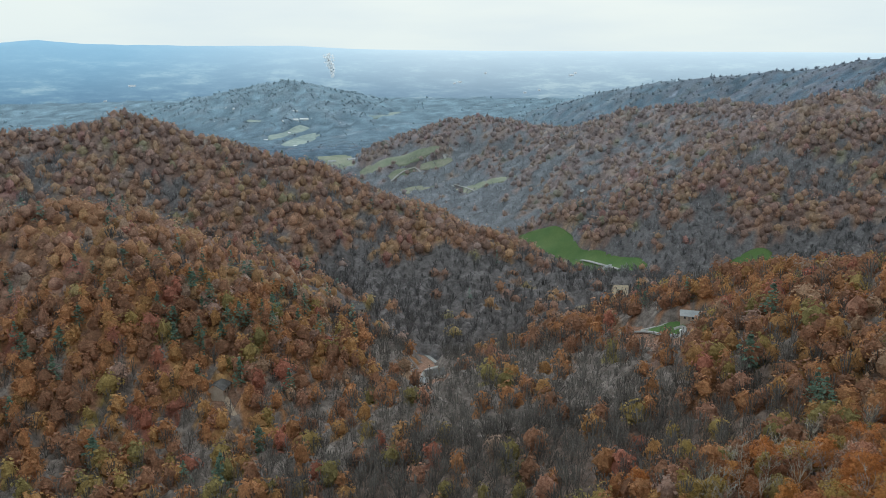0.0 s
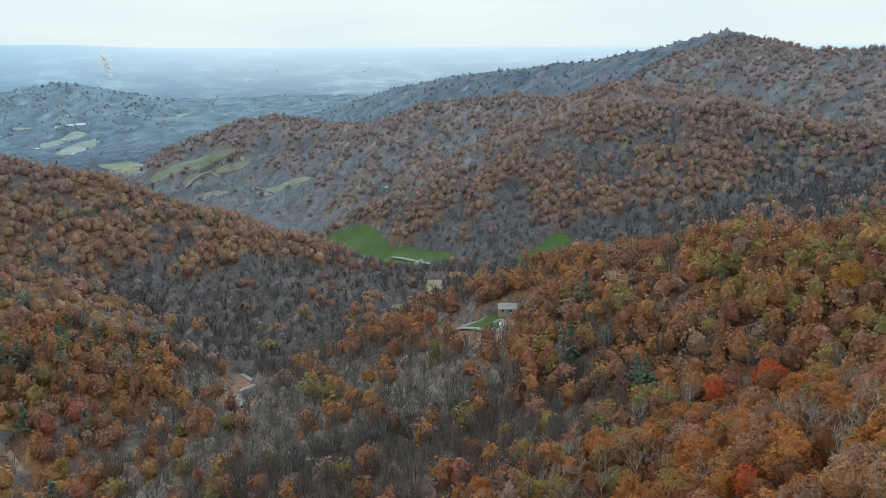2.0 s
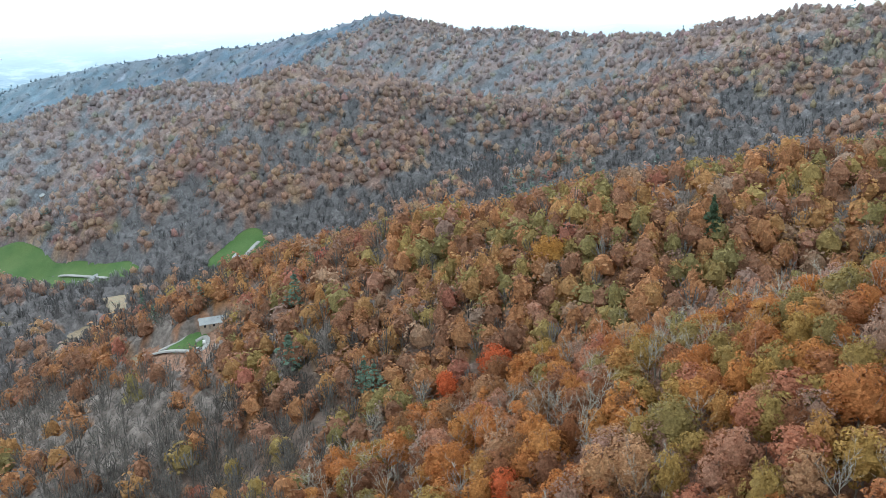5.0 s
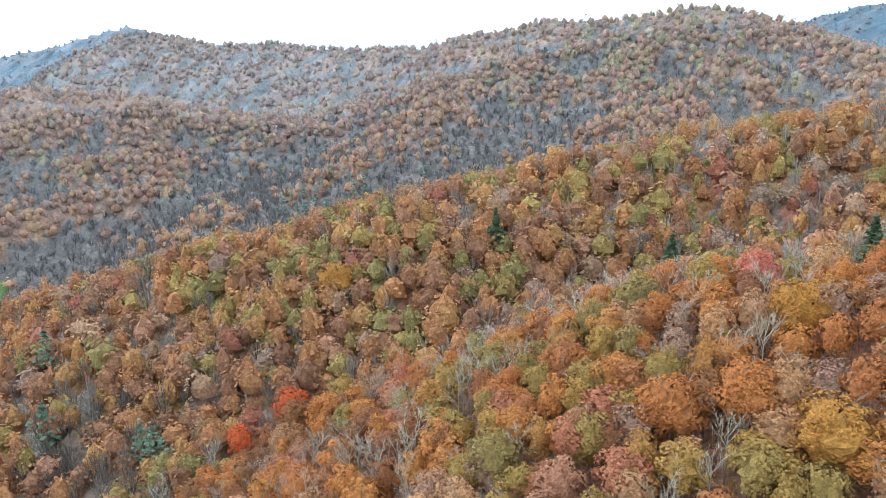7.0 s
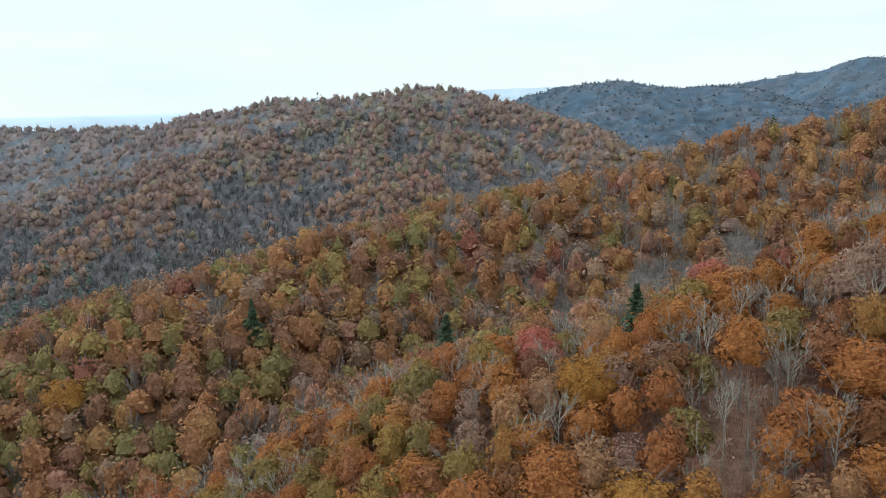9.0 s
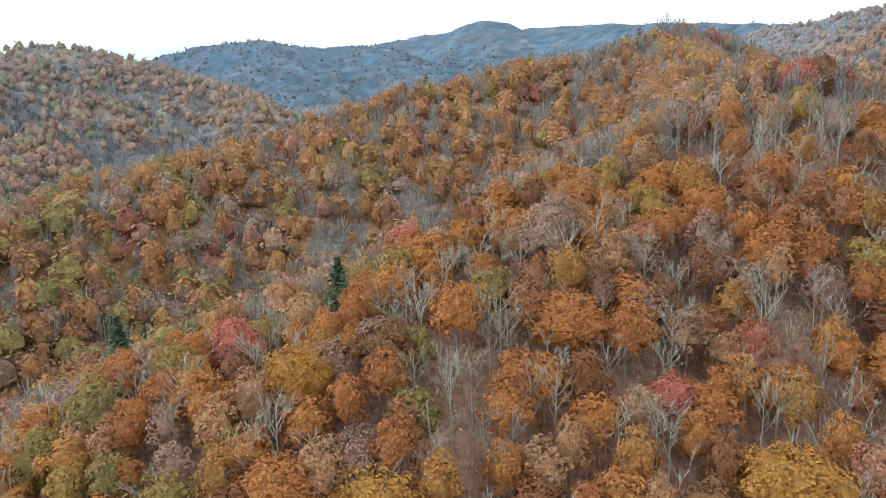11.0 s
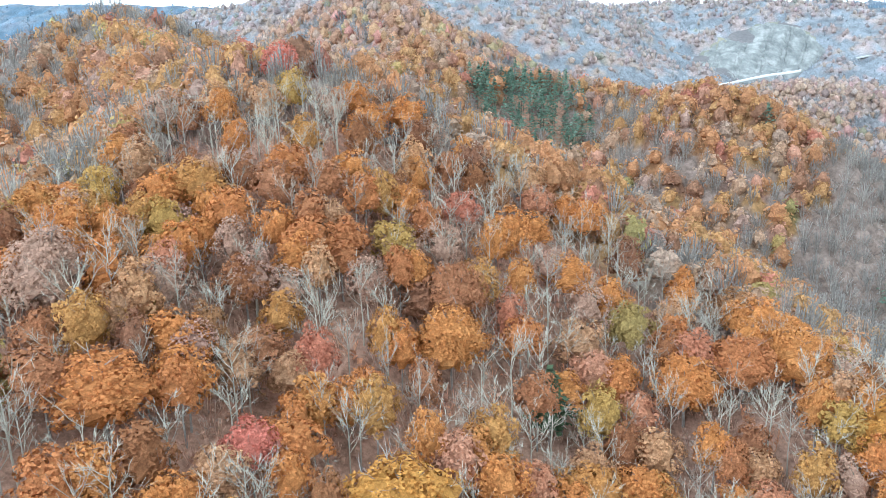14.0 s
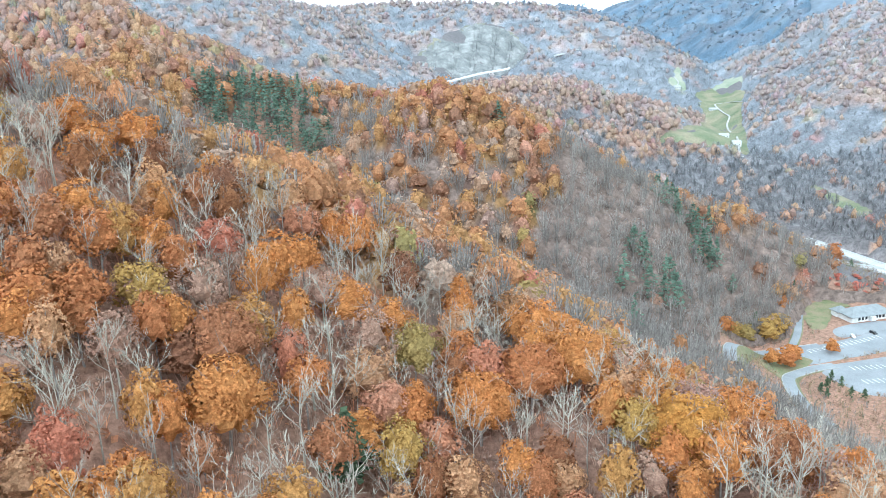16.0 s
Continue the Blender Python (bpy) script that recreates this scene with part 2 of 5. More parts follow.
M_GLASS = surface("dark_window_glass", [(0.3, (0.02, 0.025, 0.03)), (0.7, (0.04, 0.045, 0.05))], 0.5, 0.15, 0.5, bump_by=0.0)
M_RUBBER = surface("black_rubber", [(0.3, (0.02, 0.02, 0.02)), (0.7, (0.035, 0.035, 0.035))], 2.0)
M_STEEL = surface("galvanised_steel", [(0.3, (0.50, 0.51, 0.52)), (0.7, (0.62, 0.63, 0.64))], 0.5, 0.4, 0.5, metal=0.6)
PAINTS = {k: surface(k + "_car_paint", [(0.3, c), (0.7, tuple(1.08 * q for q in c))], 0.5, 0.3, 0.5, bump_by=0.0) for k, c in (("white", (0.70, 0.70, 0.70)), ("black", (0.02, 0.02, 0.022)), ("silver", (0.42, 0.43, 0.45)), ("red", (0.35, 0.03, 0.03)))}

m, n, l, b = material("smoke", 1.0, 0.0)
puff = ramp(n, l, noise_tex(n, l, 0.05, 4), [(0.3, (0.92, 0.93, 0.94)), (0.7, (0.97, 0.97, 0.97))])
leaf_finish(m, n, l, b, puff, 0.5)
M_SMOKE = m

# ---- ground ----
RIDGES = {
    'main': ([(272, 476, 118), (278, 428, 145), (300, 380, 171), (300, 300, 192), (340, 220, 216), (430, 130, 233), (490, 30, 248), (510, -80, 272), (518, -235, 298), (640, -330, 270), (900, -420, 250)], 0.50, 35),
    'spurB': ([(518, -235, 297), (400, -165, 281), (265, -110, 275), (240, -133, 252), (212, -140, 229), (185, -137, 216), (161, -131, 213), (130, -118, 213), (109, -105, 215), (86, -90, 212), (72, -76, 211), (-10, -90, 120)], 0.85, 16),
    'spurC': ([(265, -110, 280), (245, -20, 252), (225, 70, 229), (190, 120, 196), (150, 190, 158), (120, 260, 130)], 0.59, 28),
    'leftD': ([(-450, 640, 240), (-219, 612, 167), (-177, 606, 178), (-133, 572, 165), (-81, 535, 137), (-45, 494, 123)], 0.49, 25),
    'hillL': ([(-600, 900, 200), (-380, 960, 190), (-286, 964, 190), (-207, 985, 206), (-107, 949, 182), (-12, 911, 159), (85, 861, 125), (168, 801, 98), (220, 762, 76)], 0.55, 25),
    'farA': ([(184, 1696, 79), (247, 1708, 108), (323, 1716, 132), (397, 1710, 135), (476, 1586, 124), (533, 1472, 133), (597, 1392, 173), (690, 1258, 196), (708, 1107, 197), (708, 963, 223), (776, 866, 212), (860, 778, 189), (930, 640, 175)], 0.52, 30),
    'farAspur': ([(708, 963, 227), (637, 997, 191), (552, 1009, 148), (491, 1012, 116)], 0.52, 25),
    'farAspur2': ([(597, 1392, 170), (540, 1350, 150), (466, 1268, 108), (394, 1190, 66)], 0.55, 22),
    'farAspur3': ([(776, 866, 208), (725, 815, 182), (676, 774, 143), (635, 776, 124), (572, 744, 88)], 0.52, 22),
    'farB': ([(763, 2498, 93), (899, 2349, 149), (1018, 2191, 189), (1230, 1783, 238), (1279, 1558, 275), (1324, 1410, 307), (1290, 1203, 273), (1290, 1152, 264), (1284, 1033, 269), (1258, 861, 259), (1204, 653, 259), (1158, 534, 281), (1154, 392, 298), (1151, 324, 296), (1167, 238, 311), (1158, 136, 295), (1079, 47, 267), (986, -7, 242)], 0.50, 25),
    'farBspur': ([(1154, 426, 289), (1004, 457, 235), (857, 484, 195), (719, 511, 154)], 0.50, 25),
    'farBspur2': ([(1107, 147, 265), (913, 220, 208), (784, 232, 175)], 0.50, 25),
    'pineI': ([(640, -640, 330), (500, -520, 293), (416, -430, 263), (300, -520, 239), (200, -450, 214), (150, -480, 195), (48, -523, 153), (-40, -560, 115)], 0.57, 25),
    'knoll': ([(217, -426, 242), (205, -429, 240), (176, -429, 225), (149, -427, 204), (120, -414, 185)], 0.62, 22),
    'knollfoot': ([(217, -426, 242), (219, -390, 214), (215, -360, 191)], 0.64, 18),
    'southK': ([(1201, -908, 317), (979, -919, 342), (885, -997, 336), (767, -1192, 341), (725, -1511, 315), (623, -1652, 318), (461, -1694, 317), (228, -1826, 306), (180, -1829, 274)], 0.50, 40),
    'hump9': ([(450, -900, 172), (267, -974, 205), (221, -1081, 206), (111, -1084, 178), (35, -1079, 152), (17, -1004, 133)], 0.46, 40),
    'swM': ([(-249, -1187, 198), (-349, -1577, 251), (-369, -1983, 368)], 0.51, 40),
    'gapR': ([(193, -2929, 284), (73, -2831, 325), (-208, -2712, 400)], 0.40, 60),
    'east_ridge': ([(2445, 333, 299), (2507, 168, 274), (2558, 38, 306), (2555, -49, 324), (2544, -179, 337), (2569, -361, 311), (2581, -547, 318)], 0.42, 60),
    'peak_ridge': ([(3090, -563, 307), (3016, -845, 352), (2971, -978, 372), (2932, -1079, 405), (2886, -1189, 372), (2769, -1421, 379), (2515, -1639, 375), (2213, -1858, 357)], 0.42, 60),
    'pale_peak': ([(3537, 2609, 218), (3664, 2424, 233), (3778, 2238, 271), (3855, 2101, 252), (3986, 1831, 256), (4148, 1411, 324), (4293, 829, 346), (4348, 382, 361), (4355, -68, 369)], 0.30, 40),
    'pale_range': ([(-2242, 4066, 325), (-1590, 4376, 293), (-1325, 4469, 317), (-1133, 4525, 297), (-582, 4637, 287), (-22, 4681, 289), (379, 4671, 265), (857, 4612, 251)], 0.30, 40),
    'plain_hill': ([(-396, 2946, 83), (-199, 3021, 131), (-47, 3080, 157), (110, 3082, 123), (315, 3021, 74)], 0.30, 80),
}
FLOOR = [(255, 500, 105), (60, 390, 105), (97, 333, 115), (150, 578, 51), (0, 460, 71), (225, 600, 69), (320, 1000, 2), (330, 1080, 0), (470, 830, 40), (630, 500, 132), (600, 230, 178), (800, 300, 150), (-200, 750, 60), (380, 1350, 30), (0, 1500, 0), (100, -230, 140), (60, -300, 118), (30, -360, 110), (90, -330, 125), (-60, -670, 93), (40, -800, 95), (-70, -1300, 75), (-90, -1560, 120), (350, -700, 170), (380, -1400, 165), (100, -1600, 170), (0, 0, 120), (-200, 100, 80), (-300, -300, 90), (700, -150, 200), (1500, -300, 200)]
# level ground: the visitor centre, a home site, a barn
PADS = [(-38, -405, 62, 114), (-72, -655, 30, 97)]


def smooth(a, b, x):
    u = np.clip((x - a) / (b - a), 0, 1)
    return u * u * (3 - 2 * u)


def valley(x, y):
    """The lie of the valley floors, and the plain that rises to the horizon."""
    num, den = 0, 0
    for fx, fy, fz in FLOOR:
        w = ((x - fx) ** 2 + (y - fy) ** 2 + 400) ** -1.5
        num, den = num + w * fz, den + w
    r = np.hypot(x, y)
    u = np.clip((r - 2300) / 2650, 0, 0.995)
    plain = 300 - np.maximum(300 * np.maximum(r, 1) / np.maximum(2300 / (1 - u) ** 1.35, r), 0.0075 * r)
    b = smooth(1500, 2500, r)
    return num / den * (1 - b) + plain * b


def ripple(x, y):
    """Small spurs and hollows on the slopes."""
    return (np.sin(x / 31 + 1.7 * np.sin(y / 47)) * np.cos(y / 37 + 1.3 * np.sin(x / 53 + 2))
            + 0.5 * np.sin(x / 14 + y / 19 + 1.1 * np.sin(y / 23)) * np.cos(y / 15 - x / 33))


def spurs(x, y):
    """Side spurs and ravines down the long slopes."""
    return np.sin(x / 27 + 1.9 * np.sin(y / 61 + 1)) * np.cos(y / 31 - 1.6 * np.sin(x / 67)) + 0.6 * np.sin((x + y) / 41 + 1.2 * np.sin((x - y) / 49))


def height(x, y):
    """The ground's height: ridges with rounded crests that melt into the valley floors."""
    x, y = np.asarray(x, float), np.asarray(y, float)
    fl = valley(x, y)
    soft, parts, peaks = 9.0, [fl / 9.0], [fl]
    for nodes, slope, rnd in RIDGES.values():
        top, peak = None, None
        for (ax, ay, az), (bx, by, bz) in zip(nodes, nodes[1:]):
            u = np.clip(((x - ax) * (bx - ax) + (y - ay) * (by - ay)) / ((bx - ax) ** 2 + (by - ay) ** 2), 0, 1)
            d = np.sqrt((x - ax - u * (bx - ax)) ** 2 + (y - ay - u * (by - ay)) ** 2 + rnd * rnd) - rnd
            h = (az + (bz - az) * u - slope * d) / soft
            high = az + (bz - az) * u
            peak = high if top is None else np.where(h > top, high, peak)
            top = h if top is None else np.maximum(top, h)
        parts.append(top)
        peaks.append(peak)
    parts = np.stack(parts)
    m = parts.max(0)
    z = soft * (m + np.log(np.exp(parts - m).sum(0)))
    crest = np.take_along_axis(np.stack(peaks), parts.argmax(0)[None], 0)[0]
    down = np.clip((crest - z) / np.maximum(crest - fl, 20), 0, 1)
    z = z + 7 * smooth(540, 760, np.hypot(x - 60, y - 30)) * smooth(0.12, 0.4, down) * smooth(6, 40, z - fl) * spurs(x, y)
    z = z + 3.2 * smooth(8, 40, z - fl) * ripple(x, y)
    for px, py, r, pz in PADS:
        w = 1 - smooth(r, 2.1 * r, np.hypot(x - px, y - py))
        z = z * (1 - w) + pz * w
    return z

# ---- plan of the open ground ----
MEADOWS = {
    "valley_meadow": [(294, 1078), (327, 1028), (343, 980), (342, 930), (360, 880), (384, 832), (376, 806), (350, 812), (318, 830), (296, 870), (284, 930), (284, 1000)],
    "barn_meadow": [(424, 762), (443, 772), (472, 771), (492, 762), (494, 741), (466, 712), (444, 716), (418, 727)],
    "house_lawn": [(199, 425), (210, 425), (217, 412), (209, 403), (203, 412)],
    "creek_lawn": [(98, 560), (118, 572), (126, 552), (108, 540)],
    "ridge_pasture": [(10, 1936), (50, 1953), (97, 1969), (117, 1915), (110, 1666), (113, 1644), (83, 1716), (46, 1839)],
    "slope_pasture": [(101, 1639), (126, 1650), (165, 1634), (212, 1630), (256, 1615), (286, 1610), (267, 1597), (230, 1597), (184, 1596), (149, 1593), (122, 1609)],
    "lane_pasture": [(161, 1577), (194, 1589), (228, 1586), (274, 1585), (298, 1586), (298, 1570), (270, 1564), (226, 1575), (192, 1574), (168, 1561)],
    "hollow_pasture": [(180, 1520), (217, 1516), (250, 1502), (243, 1488), (212, 1483), (187, 1500)],
    "creek_pasture": [(275, 1469), (314, 1450), (354, 1390), (391, 1352), (388, 1331), (356, 1359), (306, 1367), (278, 1406)],
    "town_field": [(-204, 2694), (-164, 2697), (-127, 2699), (-133, 2658), (-179, 2656)],
    "town_meadow": [(-114, 2541), (-50, 2582), (20, 2669), (33, 2628), (-33, 2543), (-96, 2496)],
    "river_field": [(-74, 2422), (-17, 2543), (45, 2605), (56, 2573), (15, 2453), (-49, 2338)],
    "long_field": [(219, 2766), (344, 2924), (361, 2895), (246, 2755)],
    "farm_meadow": [(67, -971), (41, -977), (-5, -990), (-54, -1010), (-64, -1100), (-78, -1237), (-92, -1400), (-116, -1560), (-56, -1640), (-20, -1560), (-30, -1420), (-20, -1240), (5, -1100)],
    "hollow_meadow": [(29, -1560), (4, -1659), (-9, -1566), (9, -1524)],
    "road_verge": [(-105, -924), (-120, -895), (-148, -792), (-129, -762), (-108, -825)],
    "centre_grass": [(31, -357), (12, -381), (-3, -376), (11, -358), (20, -332)],
    "centre_bank": [(-8, -428), (-14, -462), (-30, -478), (-44, -470), (-30, -455), (-18, -424)],
}
CLEARINGS = {
    "upper_clearing": [(301, 738), (330, 744), (296, 668), (276, 662)],
    "middle_clearing": [(204, 616), (238, 655), (266, 662), (240, 616)],
    "lower_clearing": [(126, 588), (144, 600), (166, 612), (168, 583), (152, 553), (133, 555)],
    "drive_clearing": [(190, 458), (197, 451), (192, 436), (185, 438)],
    "farm_slope": [(-60, -1610), (-90, -1680), (-122, -1640), (-112, -1560), (-84, -1560)],
    "cut_shoulder": [(560, -1448), (500, -1350), (440, -1345), (330, -1500), (300, -1600), (350, -1655), (440, -1660), (520, -1590)],
}
ROADS = {   # name: (line, width)
    "driveway_loop": ([(194, 445), (198, 428), (203, 412), (207, 400), (213, 404), (214, 409), (210, 411)], 2.6),
    "driveway_branch": ([(199, 431), (207, 423), (212, 422)], 2.2),
    "driveway_curve": ([(84, 552), (90, 528), (78, 505), (69, 478), (64, 462)], 2.8),
    "dirt_drive": ([(-50, 436), (-44, 421), (-39, 410), (-38, 398)], 3.0),
    "farm_lane": ([(330, 898), (343, 862), (352, 830)], 4.5),
    "yard_lane": ([(300, 842), (322, 836), (348, 816)], 6.0),
    "barn_lane": ([(478, 742), (455, 735), (436, 726)], 4.0),
    "pasture_lane": ([(167, 1556), (195, 1579), (219, 1582), (233, 1559), (246, 1532), (271, 1508), (293, 1471), (301, 1381)], 4.5),
    "hollow_lane": ([(20, -1625), (14, -1600), (7, -1578), (11, -1556)], 2.4),
    "farm_road": ([(-98, -1452), (-80, -1496), (-58, -1507), (-59, -1465), (-69, -1387), (-60, -1328), (-57, -1222), (-48, -1100), (-42, -1042), (-41, -1000), (-44, -955)], 2.6),
}
HIGHWAY = {
    "highway": ([(-150, -540), (-105, -613), (-78, -658), (-58, -694)], 13.0, None),
    "highway_slip": ([(-140, -512), (-97, -582), (-83, -603), (-69, -625), (-58, -648)], 9.0, None),
    "highway_cutting": ([(470, -1270), (432, -1290), (398, -1300), (350, -1310), (300, -1320)], 9.5, (184, 187, 194, 205, 213)),
    "highway_gap": ([(250, -1570), (219, -1591), (185, -1632), (148, -1690), (130, -1730)], 10.0, (219, 225, 232, 242, 248)),
}
LOTS = {
    "upper_car_park": [(12, -384), (-20, -406), (-56, -430), (-49, -400), (-18, -380), (4, -369)],
    "lower_car_park": [(-2, -364), (-19, -377), (-70, -396), (-80, -350), (-28, -335), (-12, -342)],
    "centre_forecourt": [(-24, -412), (-40, -420), (-66, -436), (-62, -446), (-36, -436), (-22, -424)],
}
LOT_ROADS = {
    "entrance_loop": ([(50, -312), (49, -326), (44, -345), (35, -365), (25, -378), (13, -386), (2, -391), (-10, -397)], 6.0),
    "lower_road": ([(12, -276), (18, -288), (20, -304), (20, -322), (17, -341), (10, -355), (0, -364), (-12, -370)], 6.0),
    "back_drive": ([(6, -393), (-1, -415), (-6, -438), (-12, -462), (-20, -494)], 4.0),
}
BANKS = {"sumac_bank": [(-30, -485), (-50, -540), (-92, -548), (-80, -488)]}
CENTRE_OPEN = [(60, -305), (48, -374), (8, -405), (-20, -470), (-70, -480), (-112, -420), (-100, -300), (-10, -222), (28, -230), (42, -258)]
ROCK = [(482, -1340), (430, -1365), (375, -1392), (325, -1435), (295, -1510), (290, -1565), (340, -1608), (395, -1618), (455, -1568), (505, -1440)]
CLEAR_AREAS = [*MEADOWS.values(), *[v for k, v in CLEARINGS.items() if k != "cut_shoulder"], ROCK, *LOTS.values(), *BANKS.values(),
               CENTRE_OPEN, [(-160, -535), (-50, -715), (-8, -665), (-16, -600), (-110, -470)], [(470, -1262), (300, -1312), (300, -1250), (470, -1215)]]
CLEAR_AREAS += [[(x - 6, y - 15) for x, y in CLEARINGS[k]] for k in ("upper_clearing", "middle_clearing", "lower_clearing", "drive_clearing")]
CLEAR_LINES = ([(a, 3 + w / 2) for a, w in ROADS.values()] + [(a, 7 + w / 2) for a, w, _ in HIGHWAY.values()]
               + [([(79, 484), (66, 442)], 15), ([(86, 545), (76, 495)], 12), ([(220, 410), (204, 395)], 13), ([(194, 442), (198, 415), (192, 396)], 11), ([(206, 416), (192, 384)], 12), ([(-53, 440), (-46, 420)], 7), ([(447, 742), (444, 722)], 15), ([(35, 606), (30, 590)], 10), ([(56, 660), (52, 642)], 9)])
HOMES = [  # x, y, turn, width, depth, wall height, roof tone, wall tone, label
    (222, 412, -25, 14, 8, 2.8, "metal", "tan", "long pale-roofed house at the end of a looped driveway"),
    (79, 483, 10, 13, 9, 3.4, "dark", "white", "white-walled house with a dark roof among bare trees"),
    (66, 464, 20, 10, 7, 3.2, "metal", "white", "small white outbuilding beside the house drive"),
    (-53, 441, 70, 14, 10, 4.0, "dark", "tan", "dark-roofed house half hidden by trees above a dirt drive"),
    (35, 606, 15, 14, 8, 3.5, "dark", "tan", "dull-roofed house in the woods of the far bank"),
    (56, 660, 15, 12, 8, 3.5, "dark", "tan", "small house in the woods of the far bank"),
    (448, 738, 65, 22, 9, 3.6, "metal", "white", "white barn at the foot of a small meadow"),
    (345, 850, 35, 14, 8, 3.0, "metal", "white", "low white farm shed beside the valley lane"),
    (322, 846, 30, 12, 7, 3.0, "dark", "white", "low farm shed with a dark roof beside the lane"),
    (63, 1861, 10, 18, 9, 4.2, "metal", "white", "pale barn on the ridge pasture"),
    (109, 1876, 27, 20, 9, 4.2, "metal", "white", "white farm building on the ridge pasture"),
    (284, 1589, 44, 12, 8, 4.2, "metal", "white", "small pale house above the lane pasture"),
    (277, 1483, 61, 12, 8, 4.2, "metal", "white", "white farm shed beside the pasture lane"),
    (340, 1310, 78, 16, 9, 4.2, "metal", "white", "white house with sheds in the creek hollow"),
    (427, 1171, 95, 18, 10, 4.2, "metal", "tan", "pale-roofed house in the woods on the hillside"),
    (11, -1553, 20, 13, 8, 4.0, "metal", "white", "white farmhouse at the end of a hollow lane"),
    (-50, -1465, 10, 15, 8, 4.0, "metal", "white", "long white farm building beside a lane"),
    (-26, -1074, 20, 13, 8, 4.0, "metal", "white", "white farmhouse on the valley meadow"),
    (-39, -1040, 10, 11, 9, 5.0, "metal", "white", "tall white barn beside the farm road"),
    (-103, -966, 15, 20, 10, 4.0, "metal", "white", "white house by the valley road"),
    (-146, -943, 15, 18, 10, 4.0, "metal", "white", "pale house by the valley road"),
    (-117, -738, 25, 15, 9, 4.0, "metal", "white", "white house beyond the highway"),
    (-100, -753, 25, 13, 9, 3.6, "dark", "white", "small white house beyond the highway"),
    (-133, -726, 25, 14, 9, 3.6, "metal", "white", "white house with a pale roof beyond the highway"),
    (-28, -837, 35, 13, 8, 3.4, "metal", "tan", "grey-roofed cabin among bare trees"),
    (-16, -1002, 10, 18, 10, 4.0, "metal", "white", "pale house at the meadow's edge"),
]
# single trees that stand out: kind, x, y, width, height
MARKS = [
    ("maple_tree", 217, 213, 1.25, 0.95, "flame"), ("maple_tree", 199, 220, 0.9, 1.1, "flame"), ("oak_tree", 174, 179, 1.2, 0.9, ""), ("maple_tree", 146, 153, 0.85, 0.85, "flame"),
    ("maple_tree", 227, 72, 1.35, 1.05, "red"), ("maple_tree", 254, 25, 1.15, 1.0, "red"), ("maple_tree", 258, -102, 1.1, 1.0, "red"), ("maple_tree", 262, 363, 1.0, 1.0, "red"),
    ("hickory_tree", 237, 108, 1.0, 1.0, ""), ("hickory_tree", 224, -2, 1.3, 1.15, ""), ("oak_tree", 200, 6, 1.5, 0.95, ""), ("oak_tree", 206, 29, 1.1, 1.15, ""),
    ("oak_tree", 172, -56, 1.35, 1.05, ""), ("oak_tree", 132, -92, 1.35, 1.0, ""), ("oak_tree", 112, -110, 1.35, 1.05, ""), ("oak_tree", 122, -102, 1.3, 1.0, ""),
    ("poplar_tree", 158, -17, 1.7, 1.0, ""), ("poplar_tree", 89, -90, 1.4, 1.05, ""), ("oak_tree", 77, -123, 1.7, 1.1, ""), ("hickory_tree", 86, -104, 1.2, 1.0, ""),
    ("oak_tree", 65, -107, 1.4, 1.0, ""), ("oak_tree", 177, -66, 1.2, 1.1, ""), ("oak_tree", 219, -57, 1.1, 1.05, ""), ("oak_tree", 221, -44, 1.1, 1.0, ""), ("maple_tree", 180, -6, 0.9, 0.85, "red"),
    ("pine_tree", 313, 177, 1.2, 1.25, ""), ("pine_tree", 254, 98, 1.1, 1.2, ""), ("pine_tree", 239, 47, 1.1, 1.0, ""), ("poplar_tree", 207, 62, 1.2, 1.0, ""), ("poplar_tree", 272, 228, 1.3, 1.0, ""),
    ("oak_tree", 232, 178, 1.1, 1.0, ""), ("poplar_tree", 176, 54, 1.5, 1.0, ""), ("oak_tree", 184, 70, 1.4, 1.0, ""), ("oak_tree", 180, 85, 1.3, 1.0, ""), ("poplar_tree", 148, -98, 1.0, 1.0, ""),
    ("bare_tree", 190, -13, 1.0, 1.0, ""), ("bare_tree", 189, -34, 1.1, 1.1, ""), ("bare_tree", 157, -68, 1.2, 1.0, ""), ("bare_tree", 203, 20, 1.1, 1.1, ""), ("bare_tree", 189, -35, 1.0, 1.1, ""), ("bare_tree", 216, -9, 1.1, 1.1, ""),
    ("oak_tree", 112, 236, 1.0, 0.9, ""), ("oak_tree", 153, 178, 1.2, 1.0, ""),
]


def round_normals(verts, mid=10.5):
    """Directions out of a crown's middle, a little upward: leaves together shade like one soft mass."""
    d = (np.asarray(verts) - (0, 0, mid)) / (1, 1, 1.25)
    d = d / np.maximum(np.linalg.norm(d, axis=-1, keepdims=True), 1e-3) + (0, 0, 0.25)
    return d / np.maximum(np.linalg.norm(d, axis=-1, keepdims=True), 1e-3)


